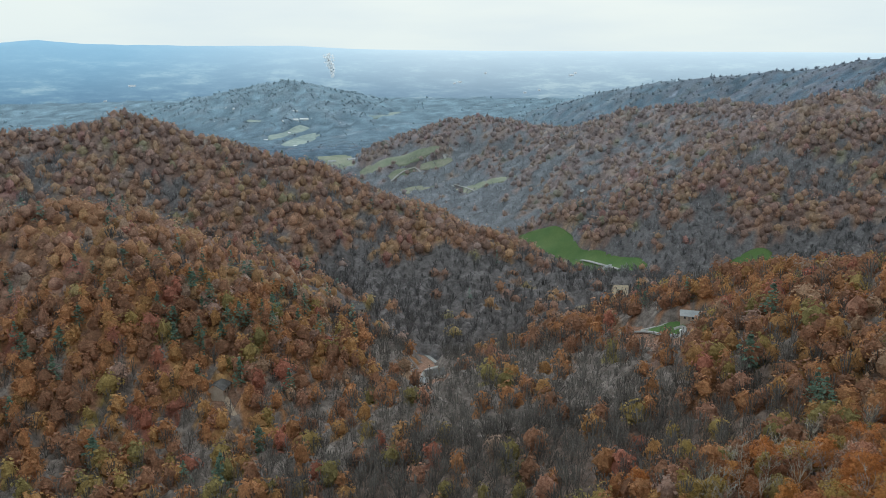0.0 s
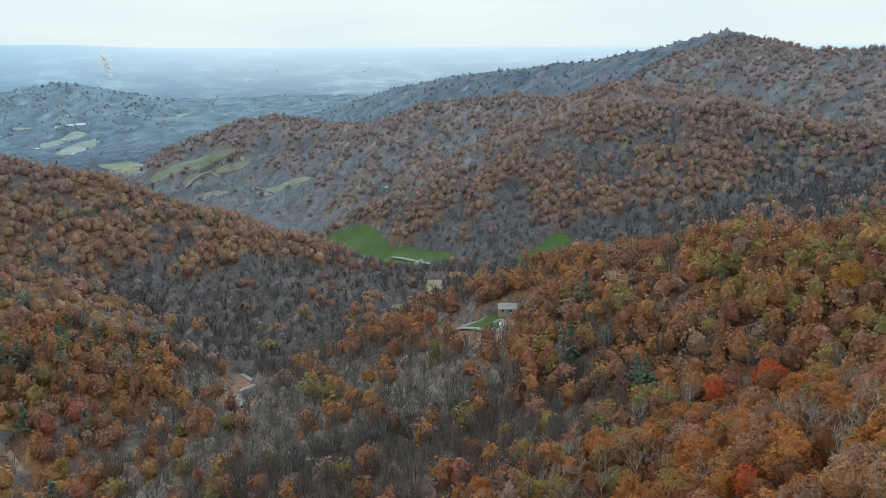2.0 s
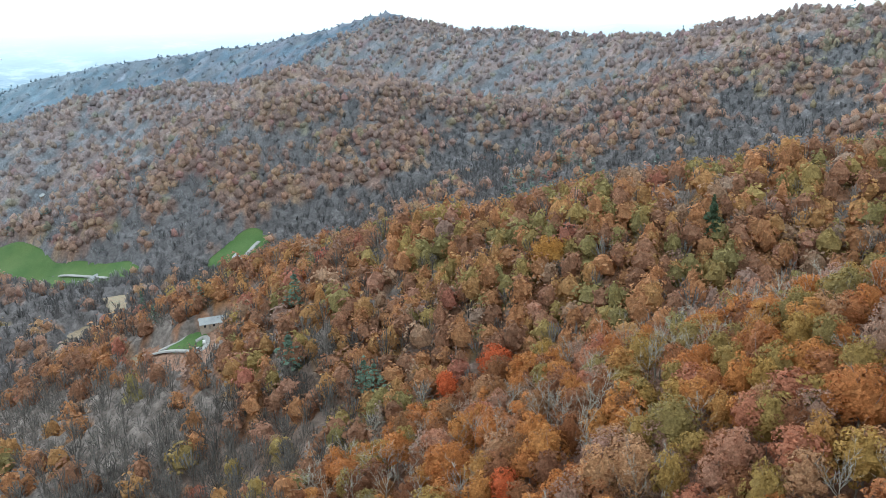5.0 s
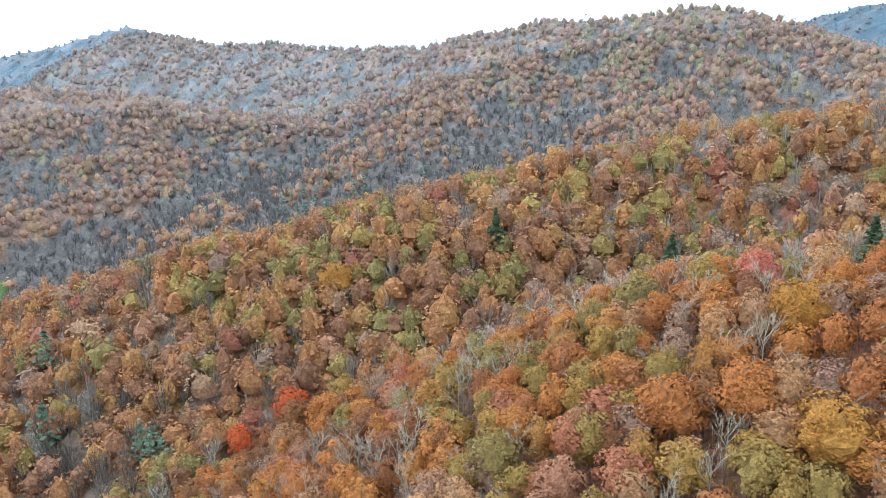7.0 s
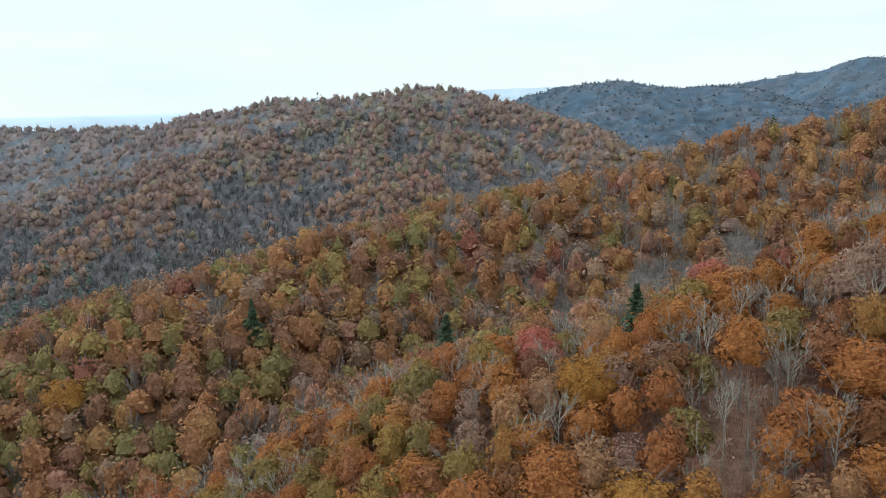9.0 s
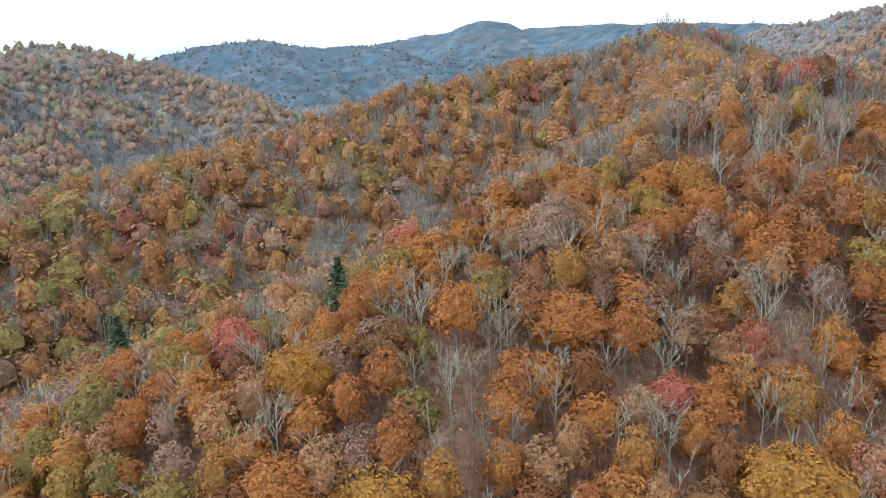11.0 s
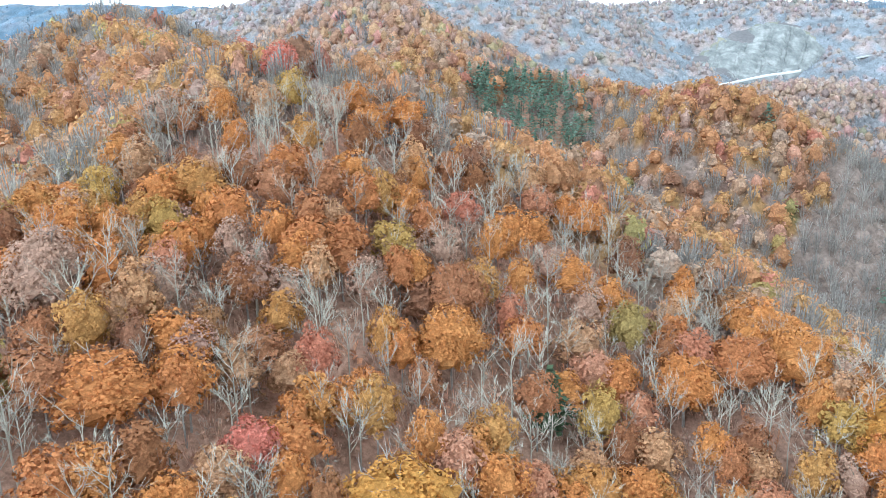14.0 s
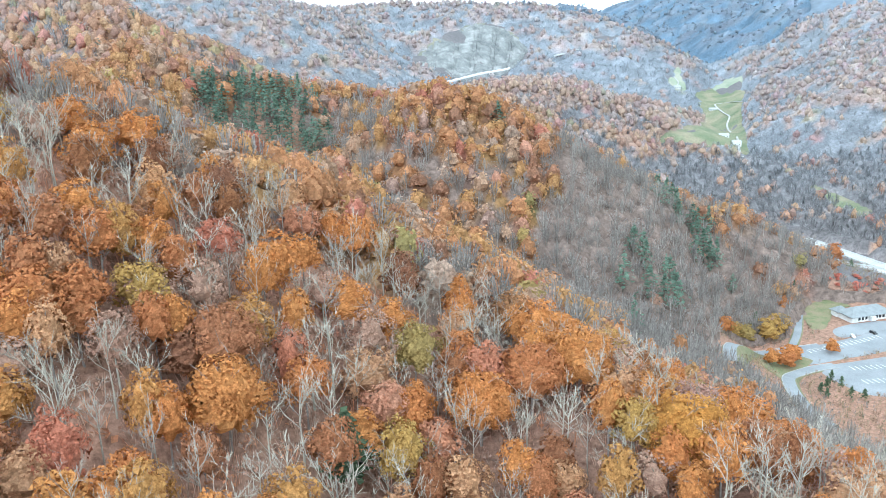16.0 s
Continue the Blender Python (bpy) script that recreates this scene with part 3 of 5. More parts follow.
def mesh_of(name, verts, sides, mats, tint=None, normals=None):
    """A mesh from a vertex array whose faces are runs of `sides` corners."""
    me = bpy.data.meshes.new(name)
    nv = len(verts)
    me.vertices.add(nv)
    me.vertices.foreach_set("co", np.asarray(verts, np.float32).ravel())
    nf = nv // sides
    me.loops.add(nv)
    me.loops.foreach_set("vertex_index", np.arange(nv, dtype=np.int32))
    me.polygons.add(nf)
    me.polygons.foreach_set("loop_start", np.arange(nf, dtype=np.int32) * sides)
    me.materials.append(mats)
    if tint is not None:
        a = me.attributes.new("tint", "FLOAT_COLOR", "FACE")
        a.data.foreach_set("color", np.c_[tint, np.ones(len(tint))].astype(np.float32).ravel())
    me.update(calc_edges=True)
    if normals is not None:
        me.polygons.foreach_set("use_smooth", np.ones(nf, bool))
        me.normals_split_custom_set_from_vertices(np.asarray(normals, np.float32).tolist())
    return me


def grid_mesh(name, pts, rows, cols, mat, closed=False):
    """A sheet of rows x cols points."""
    me = bpy.data.meshes.new(name)
    i = np.arange(rows * cols).reshape(rows, cols)
    a, b = i, (np.roll(i, -1, 1) if closed else i)
    if closed:
        q = np.stack([a[:-1], b[:-1], b[1:], a[1:]], -1)
    else:
        q = np.stack([i[:-1, :-1], i[:-1, 1:], i[1:, 1:], i[1:, :-1]], -1)
    q = q.reshape(-1, 4)
    me.vertices.add(rows * cols)
    me.vertices.foreach_set("co", np.asarray(pts, np.float32).ravel())
    me.loops.add(q.size)
    me.loops.foreach_set("vertex_index", q.ravel().astype(np.int32))
    me.polygons.add(len(q))
    me.polygons.foreach_set("loop_start", np.arange(len(q), dtype=np.int32) * 4)
    me.polygons.foreach_set("use_smooth", np.ones(len(q), bool))
    me.materials.append(mat)
    me.update(calc_edges=True)
    return me


HUB = (60.0, 30.0)
rings = np.concatenate([[0.5], np.geomspace(6, 4950, 215)])
turns = np.linspace(0, 2 * math.pi, 420, endpoint=False)
gr, ga = np.meshgrid(rings, turns, indexing="ij")
gx, gy = HUB[0] + gr * np.sin(ga), HUB[1] + gr * np.cos(ga)
ground = new("ground", grid_mesh("ground", np.stack([gx, gy, height(gx, gy)], -1).reshape(-1, 3)[:, :], len(rings), len(turns), M_GROUND, True))
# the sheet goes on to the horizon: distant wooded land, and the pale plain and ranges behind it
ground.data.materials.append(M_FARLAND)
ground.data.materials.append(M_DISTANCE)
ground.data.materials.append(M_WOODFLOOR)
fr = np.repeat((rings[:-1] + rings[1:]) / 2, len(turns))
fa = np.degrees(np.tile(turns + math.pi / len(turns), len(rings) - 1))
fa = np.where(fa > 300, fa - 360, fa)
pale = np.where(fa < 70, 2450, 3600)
# rings further out take the floors with more haze painted in
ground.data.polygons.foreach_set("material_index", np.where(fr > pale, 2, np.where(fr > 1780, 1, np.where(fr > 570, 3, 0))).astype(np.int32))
tagged(ground, "brown leaf-littered mountain slopes and valley floor", "ground", kind="structure")

# ---- forest ----
RNG = np.random.default_rng(7)


def frame_of(d):
    """Two directions square to each row of d."""
    d = d / np.linalg.norm(d, axis=1, keepdims=True)
    ref = np.where(np.abs(d[:, 2:3]) < 0.9, np.array([[0, 0, 1.0]]), np.array([[1.0, 0, 0]]))
    u = np.cross(ref, d)
    u /= np.linalg.norm(u, axis=1, keepdims=True)
    return u, np.cross(d, u)


def leaf_quads(centre, normal, size, rng, corners=4):
    """One irregular clump of leaves, of three or four corners, at each place."""
    u, v = frame_of(normal)
    a = rng.uniform(0, 2 * math.pi, len(centre))[:, None]
    p, q = u * np.cos(a) + v * np.sin(a), v * np.cos(a) - u * np.sin(a)
    out = np.empty((len(centre), corners, 3))
    shape = ((-1, -1), (1, -1), (1, 1), (-1, 1)) if corners == 4 else ((-1.1, -0.8), (1.1, -0.8), (0, 1.25))
    for k, (s, t) in enumerate(shape):
        ks, kt = rng.uniform(0.55, 1.2, (2, len(centre), 1))
        out[:, k] = centre + size[:, None] * 0.5 * (p * s * ks + q * t * kt) + normal * rng.normal(0, 0.12, (len(centre), 1)) * size[:, None]
    return out.reshape(-1, 3)


def broad_crown(rng, n, leaf, h=20.0, r=5.4, base=0.42, boughs=24, core=6, corners=4, fill=0.74, lift=0.15):
    """Leaf clumps on many rounded boughs that stand out from an egg-shaped core of leaves."""
    low, top = base * h, 0.97 * h
    mid, tall = low + 0.46 * (top - low), 0.5 * (top - low)
    lean, sway = rng.uniform(0.86, 1.14, 2), rng.uniform(0, 2 * math.pi, 3)

    def egg(up, a):
        """The crown's uneven outline: its half width and the height of a bough."""
        wave = 1 + 0.13 * np.sin(2 * a + sway[0]) + 0.10 * np.sin(3 * a + 4 * up + sway[1]) + 0.08 * np.sin(5 * up + sway[2] + a)
        wide = r * np.sqrt(np.maximum(1 - up ** 2, 0)) * (1 - 0.20 * up) * wave
        return np.stack([wide * np.cos(a) * lean[0], wide * np.sin(a) * lean[1], tall * up * (0.92 + 0.08 * wave)], -1)

    k = np.arange(boughs)
    up = np.clip(-0.66 + 1.62 * (k + 0.5) / boughs + rng.uniform(-0.07, 0.07, boughs), -0.75, 0.97)
    a = k * 2.4 + rng.uniform(-0.45, 0.45, boughs)
    c = egg(up, a) * rng.uniform(0.66, 0.90, (boughs, 1)) + (0, 0, mid)
    size = r * rng.uniform(0.20, 0.34, boughs) * (24 / boughs) ** 0.35
    i = rng.choice(boughs, 4 * n, p=size ** 2 / (size ** 2).sum())
    d = rng.normal(size=(4 * n, 3))
    d /= np.linalg.norm(d, axis=1, keepdims=True)
    away = (c[i] - (0, 0, mid)) / (r, r, tall)
    away /= np.linalg.norm(away, axis=1, keepdims=True)
    good = np.nonzero((d * away).sum(1) + 0.25 * d[:, 2] > -0.25)[0][:n]
    i, d, away = i[good], d[good], away[good]
    pos = c[i] + d * size[i, None] * rng.triangular(0.70, 1.0, 1.35, n)[:, None] * (1, 1, 0.85)
    nrm = 0.7 * d + 0.45 * away + rng.normal(0, 0.34, (n, 3)) + (0, 0, lift)
    nrm /= np.linalg.norm(nrm, axis=1, keepdims=True)
    verts = leaf_quads(pos, nrm, leaf * rng.uniform(0.55, 1.45, n), rng, corners)
    if not core:
        return verts
    pz, pa = np.meshgrid(np.linspace(-0.85, 0.97, core + 1), np.linspace(0, 2 * math.pi, 2 * core + 1), indexing="ij")
    lump = rng.uniform(0.78, 1.16, pz.shape)
    lump[:, -1] = lump[:, 0]
    hull = egg(pz, pa) * (fill * lump)[..., None] + (0, 0, mid)
    quad = np.stack([hull[:-1, :-1], hull[:-1, 1:], hull[1:, 1:], hull[1:, :-1]], 2).reshape(-1, 4, 3)
    if corners == 3:
        quad = np.concatenate([quad[:, (0, 1, 2)], quad[:, (0, 2, 3)]])
    return np.concatenate([quad.reshape(-1, 3), verts])


def leaf_normals(verts, sides, soft=0.6):
    """Each leaf's own direction, turned part of the way to that of the whole crown."""
    f = verts.reshape(-1, sides, 3)
    own = np.cross(f[:, 1] - f[:, 0], f[:, 2] - f[:, 0])
    own /= np.maximum(np.linalg.norm(own, axis=1, keepdims=True), 1e-6)
    out = round_normals(f.mean(1), 11.0)
    own *= np.where((own * out).sum(1, keepdims=True) < 0, -1, 1)
    own = own * (1 - soft) + out * soft
    return np.repeat(own / np.linalg.norm(own, axis=1, keepdims=True), sides, 0)


def pine_crown(rng, n, leaf, h=20.0, r=4.4):
    """Drooping sprays round a straight stem, in uneven whorls that narrow to the top."""
    k = rng.uniform(0.0, 1.0, n) ** 0.85
    z = h * (0.24 + 0.76 * k)
    step = h * 0.085
    whorl = np.round(z / step) * step
    a = rng.uniform(0, 2 * math.pi, n)
    rr = r * (1.03 - k ** 2.0) * rng.uniform(0.25, 1.0, n) * (0.8 + 0.25 * np.sin(whorl * 7) + 0.25 * np.sin(2 * a + whorl * 3))
    pos = np.stack([rr * np.cos(a), rr * np.sin(a), whorl - 0.12 * rr + rng.normal(0, 0.02 * h, n)], -1)
    nrm = np.stack([np.cos(a) * 0.35, np.sin(a) * 0.35, np.ones(n)], -1) + rng.normal(0, 0.35, (n, 3))
    return leaf_quads(pos, nrm / np.linalg.norm(nrm, axis=1, keepdims=True), leaf * rng.uniform(0.6, 1.4, n), rng)


def rods(a, b, ra, rb, sides=3):
    """Tapered rods from the points a to the points b, as four-cornered faces."""
    u, v = frame_of(b - a)
    out = []
    for k in range(sides):
        t0, t1 = 2 * math.pi * k / sides, 2 * math.pi * (k + 1) / sides
        e0, e1 = u * math.cos(t0) + v * math.sin(t0), u * math.cos(t1) + v * math.sin(t1)
        out.append(np.stack([a + e0 * ra[:, None], a + e1 * ra[:, None], b + e1 * rb[:, None], b + e0 * rb[:, None]], 1))
    return np.concatenate(out).reshape(-1, 3)


def limbs(rng, h, spread, trunk_r, levels=3, first=6, kids=(4, 3), crook=0.25):
    """A trunk with limbs, branches and twigs."""
    out = []
    lean = rng.normal(0, 0.02, 2)
    knots = np.array([[lean[0] * z * h, lean[1] * z * h, z * h] for z in (-0.06, 0.3, 0.6, 0.97)]) + np.r_[np.zeros((1, 3)), rng.normal(0, 0.12, (3, 3))]
    rad = trunk_r * np.array([1.15, 0.85, 0.55, 0.1])
    out.append(rods(knots[:-1], knots[1:], rad[:-1], rad[1:], 5))
    zs = rng.uniform(0.36, 0.86, first)
    az = np.arange(first) * 2.4 + rng.uniform(-0.5, 0.5, first)
    starts = np.stack([np.interp(zs, (0, 0.3, 0.6, 0.97), knots[:, k]) for k in range(3)], -1)
    up = rng.uniform(0.9, 1.7, first)
    dirs = np.stack([np.cos(az), np.sin(az), up], -1)
    dirs /= np.linalg.norm(dirs, axis=1, keepdims=True)
    length = spread * rng.uniform(0.7, 1.15, first) * (1.25 - 0.5 * zs) * 1.3
    thick = trunk_r * 0.44 * np.ones(first)
    for level in range(levels):
        mid = starts + dirs * length[:, None] * 0.5 + rng.normal(0, crook * 0.25, starts.shape) * length[:, None] * 0.5
        ends = starts + dirs * length[:, None] + np.array([0, 0, 0.12]) * length[:, None]
        if level == 2:
            side = frame_of(dirs)[0] * 0.045
            out.append(np.stack([starts - side, starts + side, ends + side * 0.4, ends - side * 0.4], 1).reshape(-1, 3))
        else:
            out += [rods(starts, mid, thick, thick * 0.7), rods(mid, ends, thick * 0.7, thick * 0.28)]
        if level == levels - 1:
            break
        k = kids[level]
        u = rng.uniform(0.3, 1.0, (len(starts), k, 1))
        s2 = (starts[:, None] * (1 - u) + ends[:, None] * u).reshape(-1, 3)
        d2 = (dirs[:, None] + rng.normal(0, 0.55, (len(starts), k, 3)) + np.array([0, 0, 0.2])).reshape(-1, 3)
        dirs = d2 / np.linalg.norm(d2, axis=1, keepdims=True)
        length = np.repeat(length, k) * rng.uniform(0.38, 0.62, len(s2))
        thick = np.repeat(thick, k) * 0.42
        starts = s2
    return np.concatenate(out)


def tree(name, label, group, trunk_mesh, crown_mesh):
    root = tagged(new(name), label, "tree", group)
    part_t = new("trunk", trunk_mesh)
    part_t.parent = root
    if crown_mesh:
        part_c = new("crown", crown_mesh)
        part_c.parent = root
    return root


KINDS = {
    "oak_tree": ("oak with rust and orange autumn leaves on a wooded slope", "oaks on the slopes"),
    "chestnut_oak_tree": ("chestnut oak with dull rust-brown leaves on the slope", "chestnut oaks on the slopes"),
    "amber_oak_tree": ("oak with golden amber leaves on a wooded slope", "amber oaks on the slopes"),
    "tan_oak_tree": ("oak with pale tan and brown withered leaves", "tan oaks on the slopes"),
    "maple_tree": ("maple with bright red autumn leaves among bare trees", "maples on the slopes"),
    "hickory_tree": ("hickory with thin tan and pinkish leaves on the slope", "hickories on the slopes"),
    "poplar_tree": ("tulip poplar with yellow and olive autumn leaves", "poplars on the slopes"),
    "bare_tree": ("leafless pale grey hardwood standing over brown leaf litter", "bare trees on the slopes"),
    "bare_ash_tree": ("leafless ash with slender upswept grey branches", "bare ashes on the slopes"),
    "pine_tree": ("green pine rising among the autumn hardwoods", "pines on the slopes"),
}
TEMPLATES = {k: [] for k in KINDS}
for i in range(5):
    for kind, mat in (("oak_tree", M_OAK), ("chestnut_oak_tree", M_RUST), ("amber_oak_tree", M_AMBER), ("tan_oak_tree", M_TAN), ("maple_tree", M_MAPLE), ("hickory_tree", M_HICKORY), ("poplar_tree", M_POPLAR)):
        if i >= 4 and kind != "oak_tree":
            continue
        r = RNG.uniform(4.2, 6.1)
        thin = kind == "hickory_tree"
        leaves = broad_crown(RNG, 1250 if thin else 1400, 0.50 if thin else 0.58, 20, r, RNG.uniform(0.18, 0.38), int(RNG.integers(24, 38)), 5 if thin else 7, 3, 0.5 if thin else 0.64)
        crown = mesh_of("crown", leaves, 3, mat, None, leaf_normals(leaves, 3))
        trunk = mesh_of("trunk", limbs(RNG, 17.5, 3.8, 0.22, 2, 5, (2,)), 4, M_PALE if kind == "hickory_tree" else M_BARK)
        TEMPLATES[kind].append((trunk, crown))
    TEMPLATES["bare_tree"].append((mesh_of("trunk", limbs(RNG, 19, 4.8, 0.20, 3, 8, (4, 5)), 4, M_PALE), None))
    TEMPLATES["bare_ash_tree"].append((mesh_of("trunk", limbs(RNG, 20, 3.9, 0.18, 3, 9, (4, 4), 0.15), 4, M_ASH), None))
    if i < 3:
        TEMPLATES["pine_tree"].append((mesh_of("trunk", limbs(RNG, 19, 0.6, 0.22, 1, 6), 4, M_BARK), mesh_of("crown", pine_crown(RNG, 620, 1.15, 20, 4.6), 4, M_PINE)))

# leaf colours of the woods that are too many to tell one from another
TINTS = np.array([
    (0.41, 0.20, 0.10), (0.54, 0.25, 0.08), (0.56, 0.30, 0.08), (0.50, 0.31, 0.18),       # oak: rust, orange, amber, brown
    (0.52, 0.19, 0.11), (0.54, 0.27, 0.16),                                                 # maple
    (0.45, 0.31, 0.22), (0.46, 0.29, 0.22),                                                 # hickory
    (0.36, 0.295, 0.085), (0.46, 0.33, 0.08),                                                # poplar
    (0.33, 0.30, 0.275), (0.28, 0.255, 0.235),                                               # bare
    (0.17, 0.27, 0.19)])                                                                    # pine
TINTS *= 0.89
TINTS = TINTS * 0.76 + 0.24 * TINTS.mean(1, keepdims=True)
WARM = TINTS * 0.92
WARM[10:12] = (0.175, 0.155, 0.145), (0.145, 0.13, 0.125)
TINT_KIND = ["chestnut_oak_tree", "oak_tree"] + ["amber_oak_tree", "tan_oak_tree"] + ["maple_tree"] * 2 + ["hickory_tree"] * 2 + ["poplar_tree"] * 2 + ["bare_tree", "bare_ash_tree", "pine_tree"]


def inside(x, y, poly):
    """Whether points lie in a polygon of the plan."""
    hit = np.zeros(len(x), bool)
    for (ax, ay), (bx, by) in zip(poly, poly[1:] + poly[:1]):
        cross = ((ay > y) != (by > y)) & (x < (bx - ax) * (y - ay) / (by - ay + 1e-9) + ax)
        hit ^= cross
    return hit


def near_line(x, y, line, width):
    """Whether points lie within a distance of a line of the plan."""
    hit = np.zeros(len(x), bool)
    for (ax, ay), (bx, by) in zip(line, line[1:]):
        u = np.clip(((x - ax) * (bx - ax) + (y - ay) * (by - ay)) / ((bx - ax) ** 2 + (by - ay) ** 2), 0, 1)
        hit |= np.hypot(x - ax - u * (bx - ax), y - ay - u * (by - ay)) < width
    return hit


def scatter(spacing, r0, r1, a0=-34, a1=212):
    """Tree places on a jittered grid between two distances from the hub."""
    k = np.arange(-r1, r1 + spacing, spacing)
    x, y = np.meshgrid(k, k)
    x, y = (q.ravel() + RNG.uniform(-0.45, 0.45, q.size) * spacing + o for q, o in zip((x, y), HUB))
    r = np.hypot(x - HUB[0], y - HUB[1])
    a = np.degrees(np.arctan2(x - HUB[0], y - HUB[1]))
    a = np.where(a < -90, a + 360, a)
    ok = (r >= r0) & (r < r1) & (a > a0) & (a < a1)
    x, y, r = x[ok], y[ok], r[ok]
    for poly in CLEAR_AREAS:
        keep = ~inside(x, y, poly)
        x, y = x[keep], y[keep]
    for line, width in CLEAR_LINES:
        keep = ~near_line(x, y, line, width)
        x, y = x[keep], y[keep]
    return x, y, height(x, y)


def patchy(x, y, s, seed):
    """A slow field from 0 to 1 for groves of one kind."""
    return 0.5 + 0.5 * np.sin(x / s + seed + 1.9 * np.sin(y / s * 0.8 + seed * 2)) * np.cos(y / s * 1.1 - seed + 1.4 * np.sin(x / s * 0.7))


def kinds_for(x, y, z):
    """Which tint each tree has: leafy on the crests, bare in the hollows."""
    rise = z - valley(x, y)
    north = smooth(250, 420, y)
    bare = 0.82 - 0.60 * smooth(12, 65, rise) + 0.20 * (patchy(x, y, 40, 1.0) - 0.5) + 0.20 * (1 - smooth(20, 110, y)) + 0.03 * smooth(-160, -120, y) * (1 - smooth(20, 110, y))
    far = smooth(600, 1000, np.hypot(x - HUB[0], y - HUB[1]))
    near_west = (1 - smooth(-50, 0, x)) * smooth(290, 335, y) * (1 - smooth(440, 480, y))
    ring = [height(x + 42 * math.cos(q), y + 42 * math.sin(q)) for q in np.arange(6) * math.pi / 3]
    swell = smooth(-4.5, 5.5, z - np.mean(ring, 0)) - 0.5
    rusty = smooth(380, 450, y) * (1 - smooth(150, 330, x)) * (1 - smooth(1000, 1100, y)) * smooth(8, 35, rise)
    rusty = np.maximum(rusty, near_west * 1.2)
    bare = np.clip(bare + 0.10 * far - 0.95 * swell * smooth(480, 700, np.hypot(x - HUB[0], y - HUB[1])) - 0.35 * rusty * (1 - 0.4 * smooth(760, 860, y)), 0.05, 0.92)
    u = RNG.uniform(size=len(x))
    out = np.zeros(len(x), int)
    v = RNG.uniform(size=len(x))
    g = patchy(x, y, 55, 4.0)
    olive = 0.03 + 0.25 * smooth(0, 110, y) * (1 - smooth(330, 450, y)) * smooth(0.2, 0.6, g)
    pine = 0.002 + 0.02 * north + 0.05 * rusty * (1 - smooth(620, 720, y))
    leafy = np.select([v < pine, v < pine + olive, v < pine + olive + 0.075, v < pine + olive + 0.165 - 0.06 * smooth(60, 150, y)], [12, 8, 4, 6], 0)
    sub = RNG.uniform(size=len(x))
    dull = smooth(70, 190, y)
    oak = np.select([sub < 0.14 + 0.28 * dull, sub < 0.54 + 0.20 * dull, sub < 0.84 + 0.12 * dull], [0, 1, 2], 3)
    leafy = np.where(leafy == 0, oak, np.where(leafy == 12, 12, leafy + (sub > 0.5)))
    for px, py, pr in LEAFY_KNOLLS:
        bare = bare - 0.55 * (1 - smooth(pr * 0.6, pr, np.hypot(x - px, y - py)))
    for px, py, pr in BARE_KNOLLS:
        bare = bare + 0.42 * (1 - smooth(pr * 0.6, pr, np.hypot(x - px, y - py)))
    out = np.where(u < bare, np.where(sub > 0.5, 10, 11), leafy)
    for (px, py, pr, share) in PINE_GROVES:
        out = np.where((np.hypot(x - px, y - py) < pr) & (RNG.uniform(size=len(x)) < share), 12, out)
    return out


LEAFY_KNOLLS = [(204, -405, 45), (199, -428, 55), (110, -1040, 160)]
BARE_KNOLLS = [(520, -215, 85), (430, -330, 80), (90, -330, 75), (85, -400, 70), (110, -440, 60), (270, -430, 40)]
PINE_GROVES = [(335, -428, 46, 0.92), (93, -343, 20, 0.5), (58, -455, 26, 0.45), (640, 480, 60, 0.35), (500, 330, 80, 0.15), (-60, 520, 60, 0.12)]
# the near slope, from the spur's foot along the flank to the northern shoulder
NEAR_SLOPE = [(85, -85), (150, -70), (205, -55), (190, 30), (190, 100), (165, 175)]


def sliver_tree(rng, n, broad=1.0):
    """A leafless tree from afar: fine twigs that fan out to a rounded top."""
    a, w = rng.uniform(0, 2 * math.pi, n), np.sqrt(rng.uniform(0, 1, n))
    b = np.stack([1.5 * w * np.cos(a), 1.5 * w * np.sin(a), rng.uniform(6.5, 12, n)], -1)
    e = np.stack([5.0 * w * np.cos(a + 0.3), 5.0 * w * np.sin(a + 0.3), 17.8 - 6.0 * w ** 2 + rng.uniform(-1.5, 1.2, n)], -1)
    turn_ = rng.uniform(0, math.pi, n)
    side = np.stack([-np.sin(turn_), np.cos(turn_), 0 * a], -1) * rng.uniform(0.06, 0.22, (n, 1)) * broad
    return np.stack([b - side * 0.5, b + side * 0.5, e + side, e - side], 1).reshape(-1, 3)


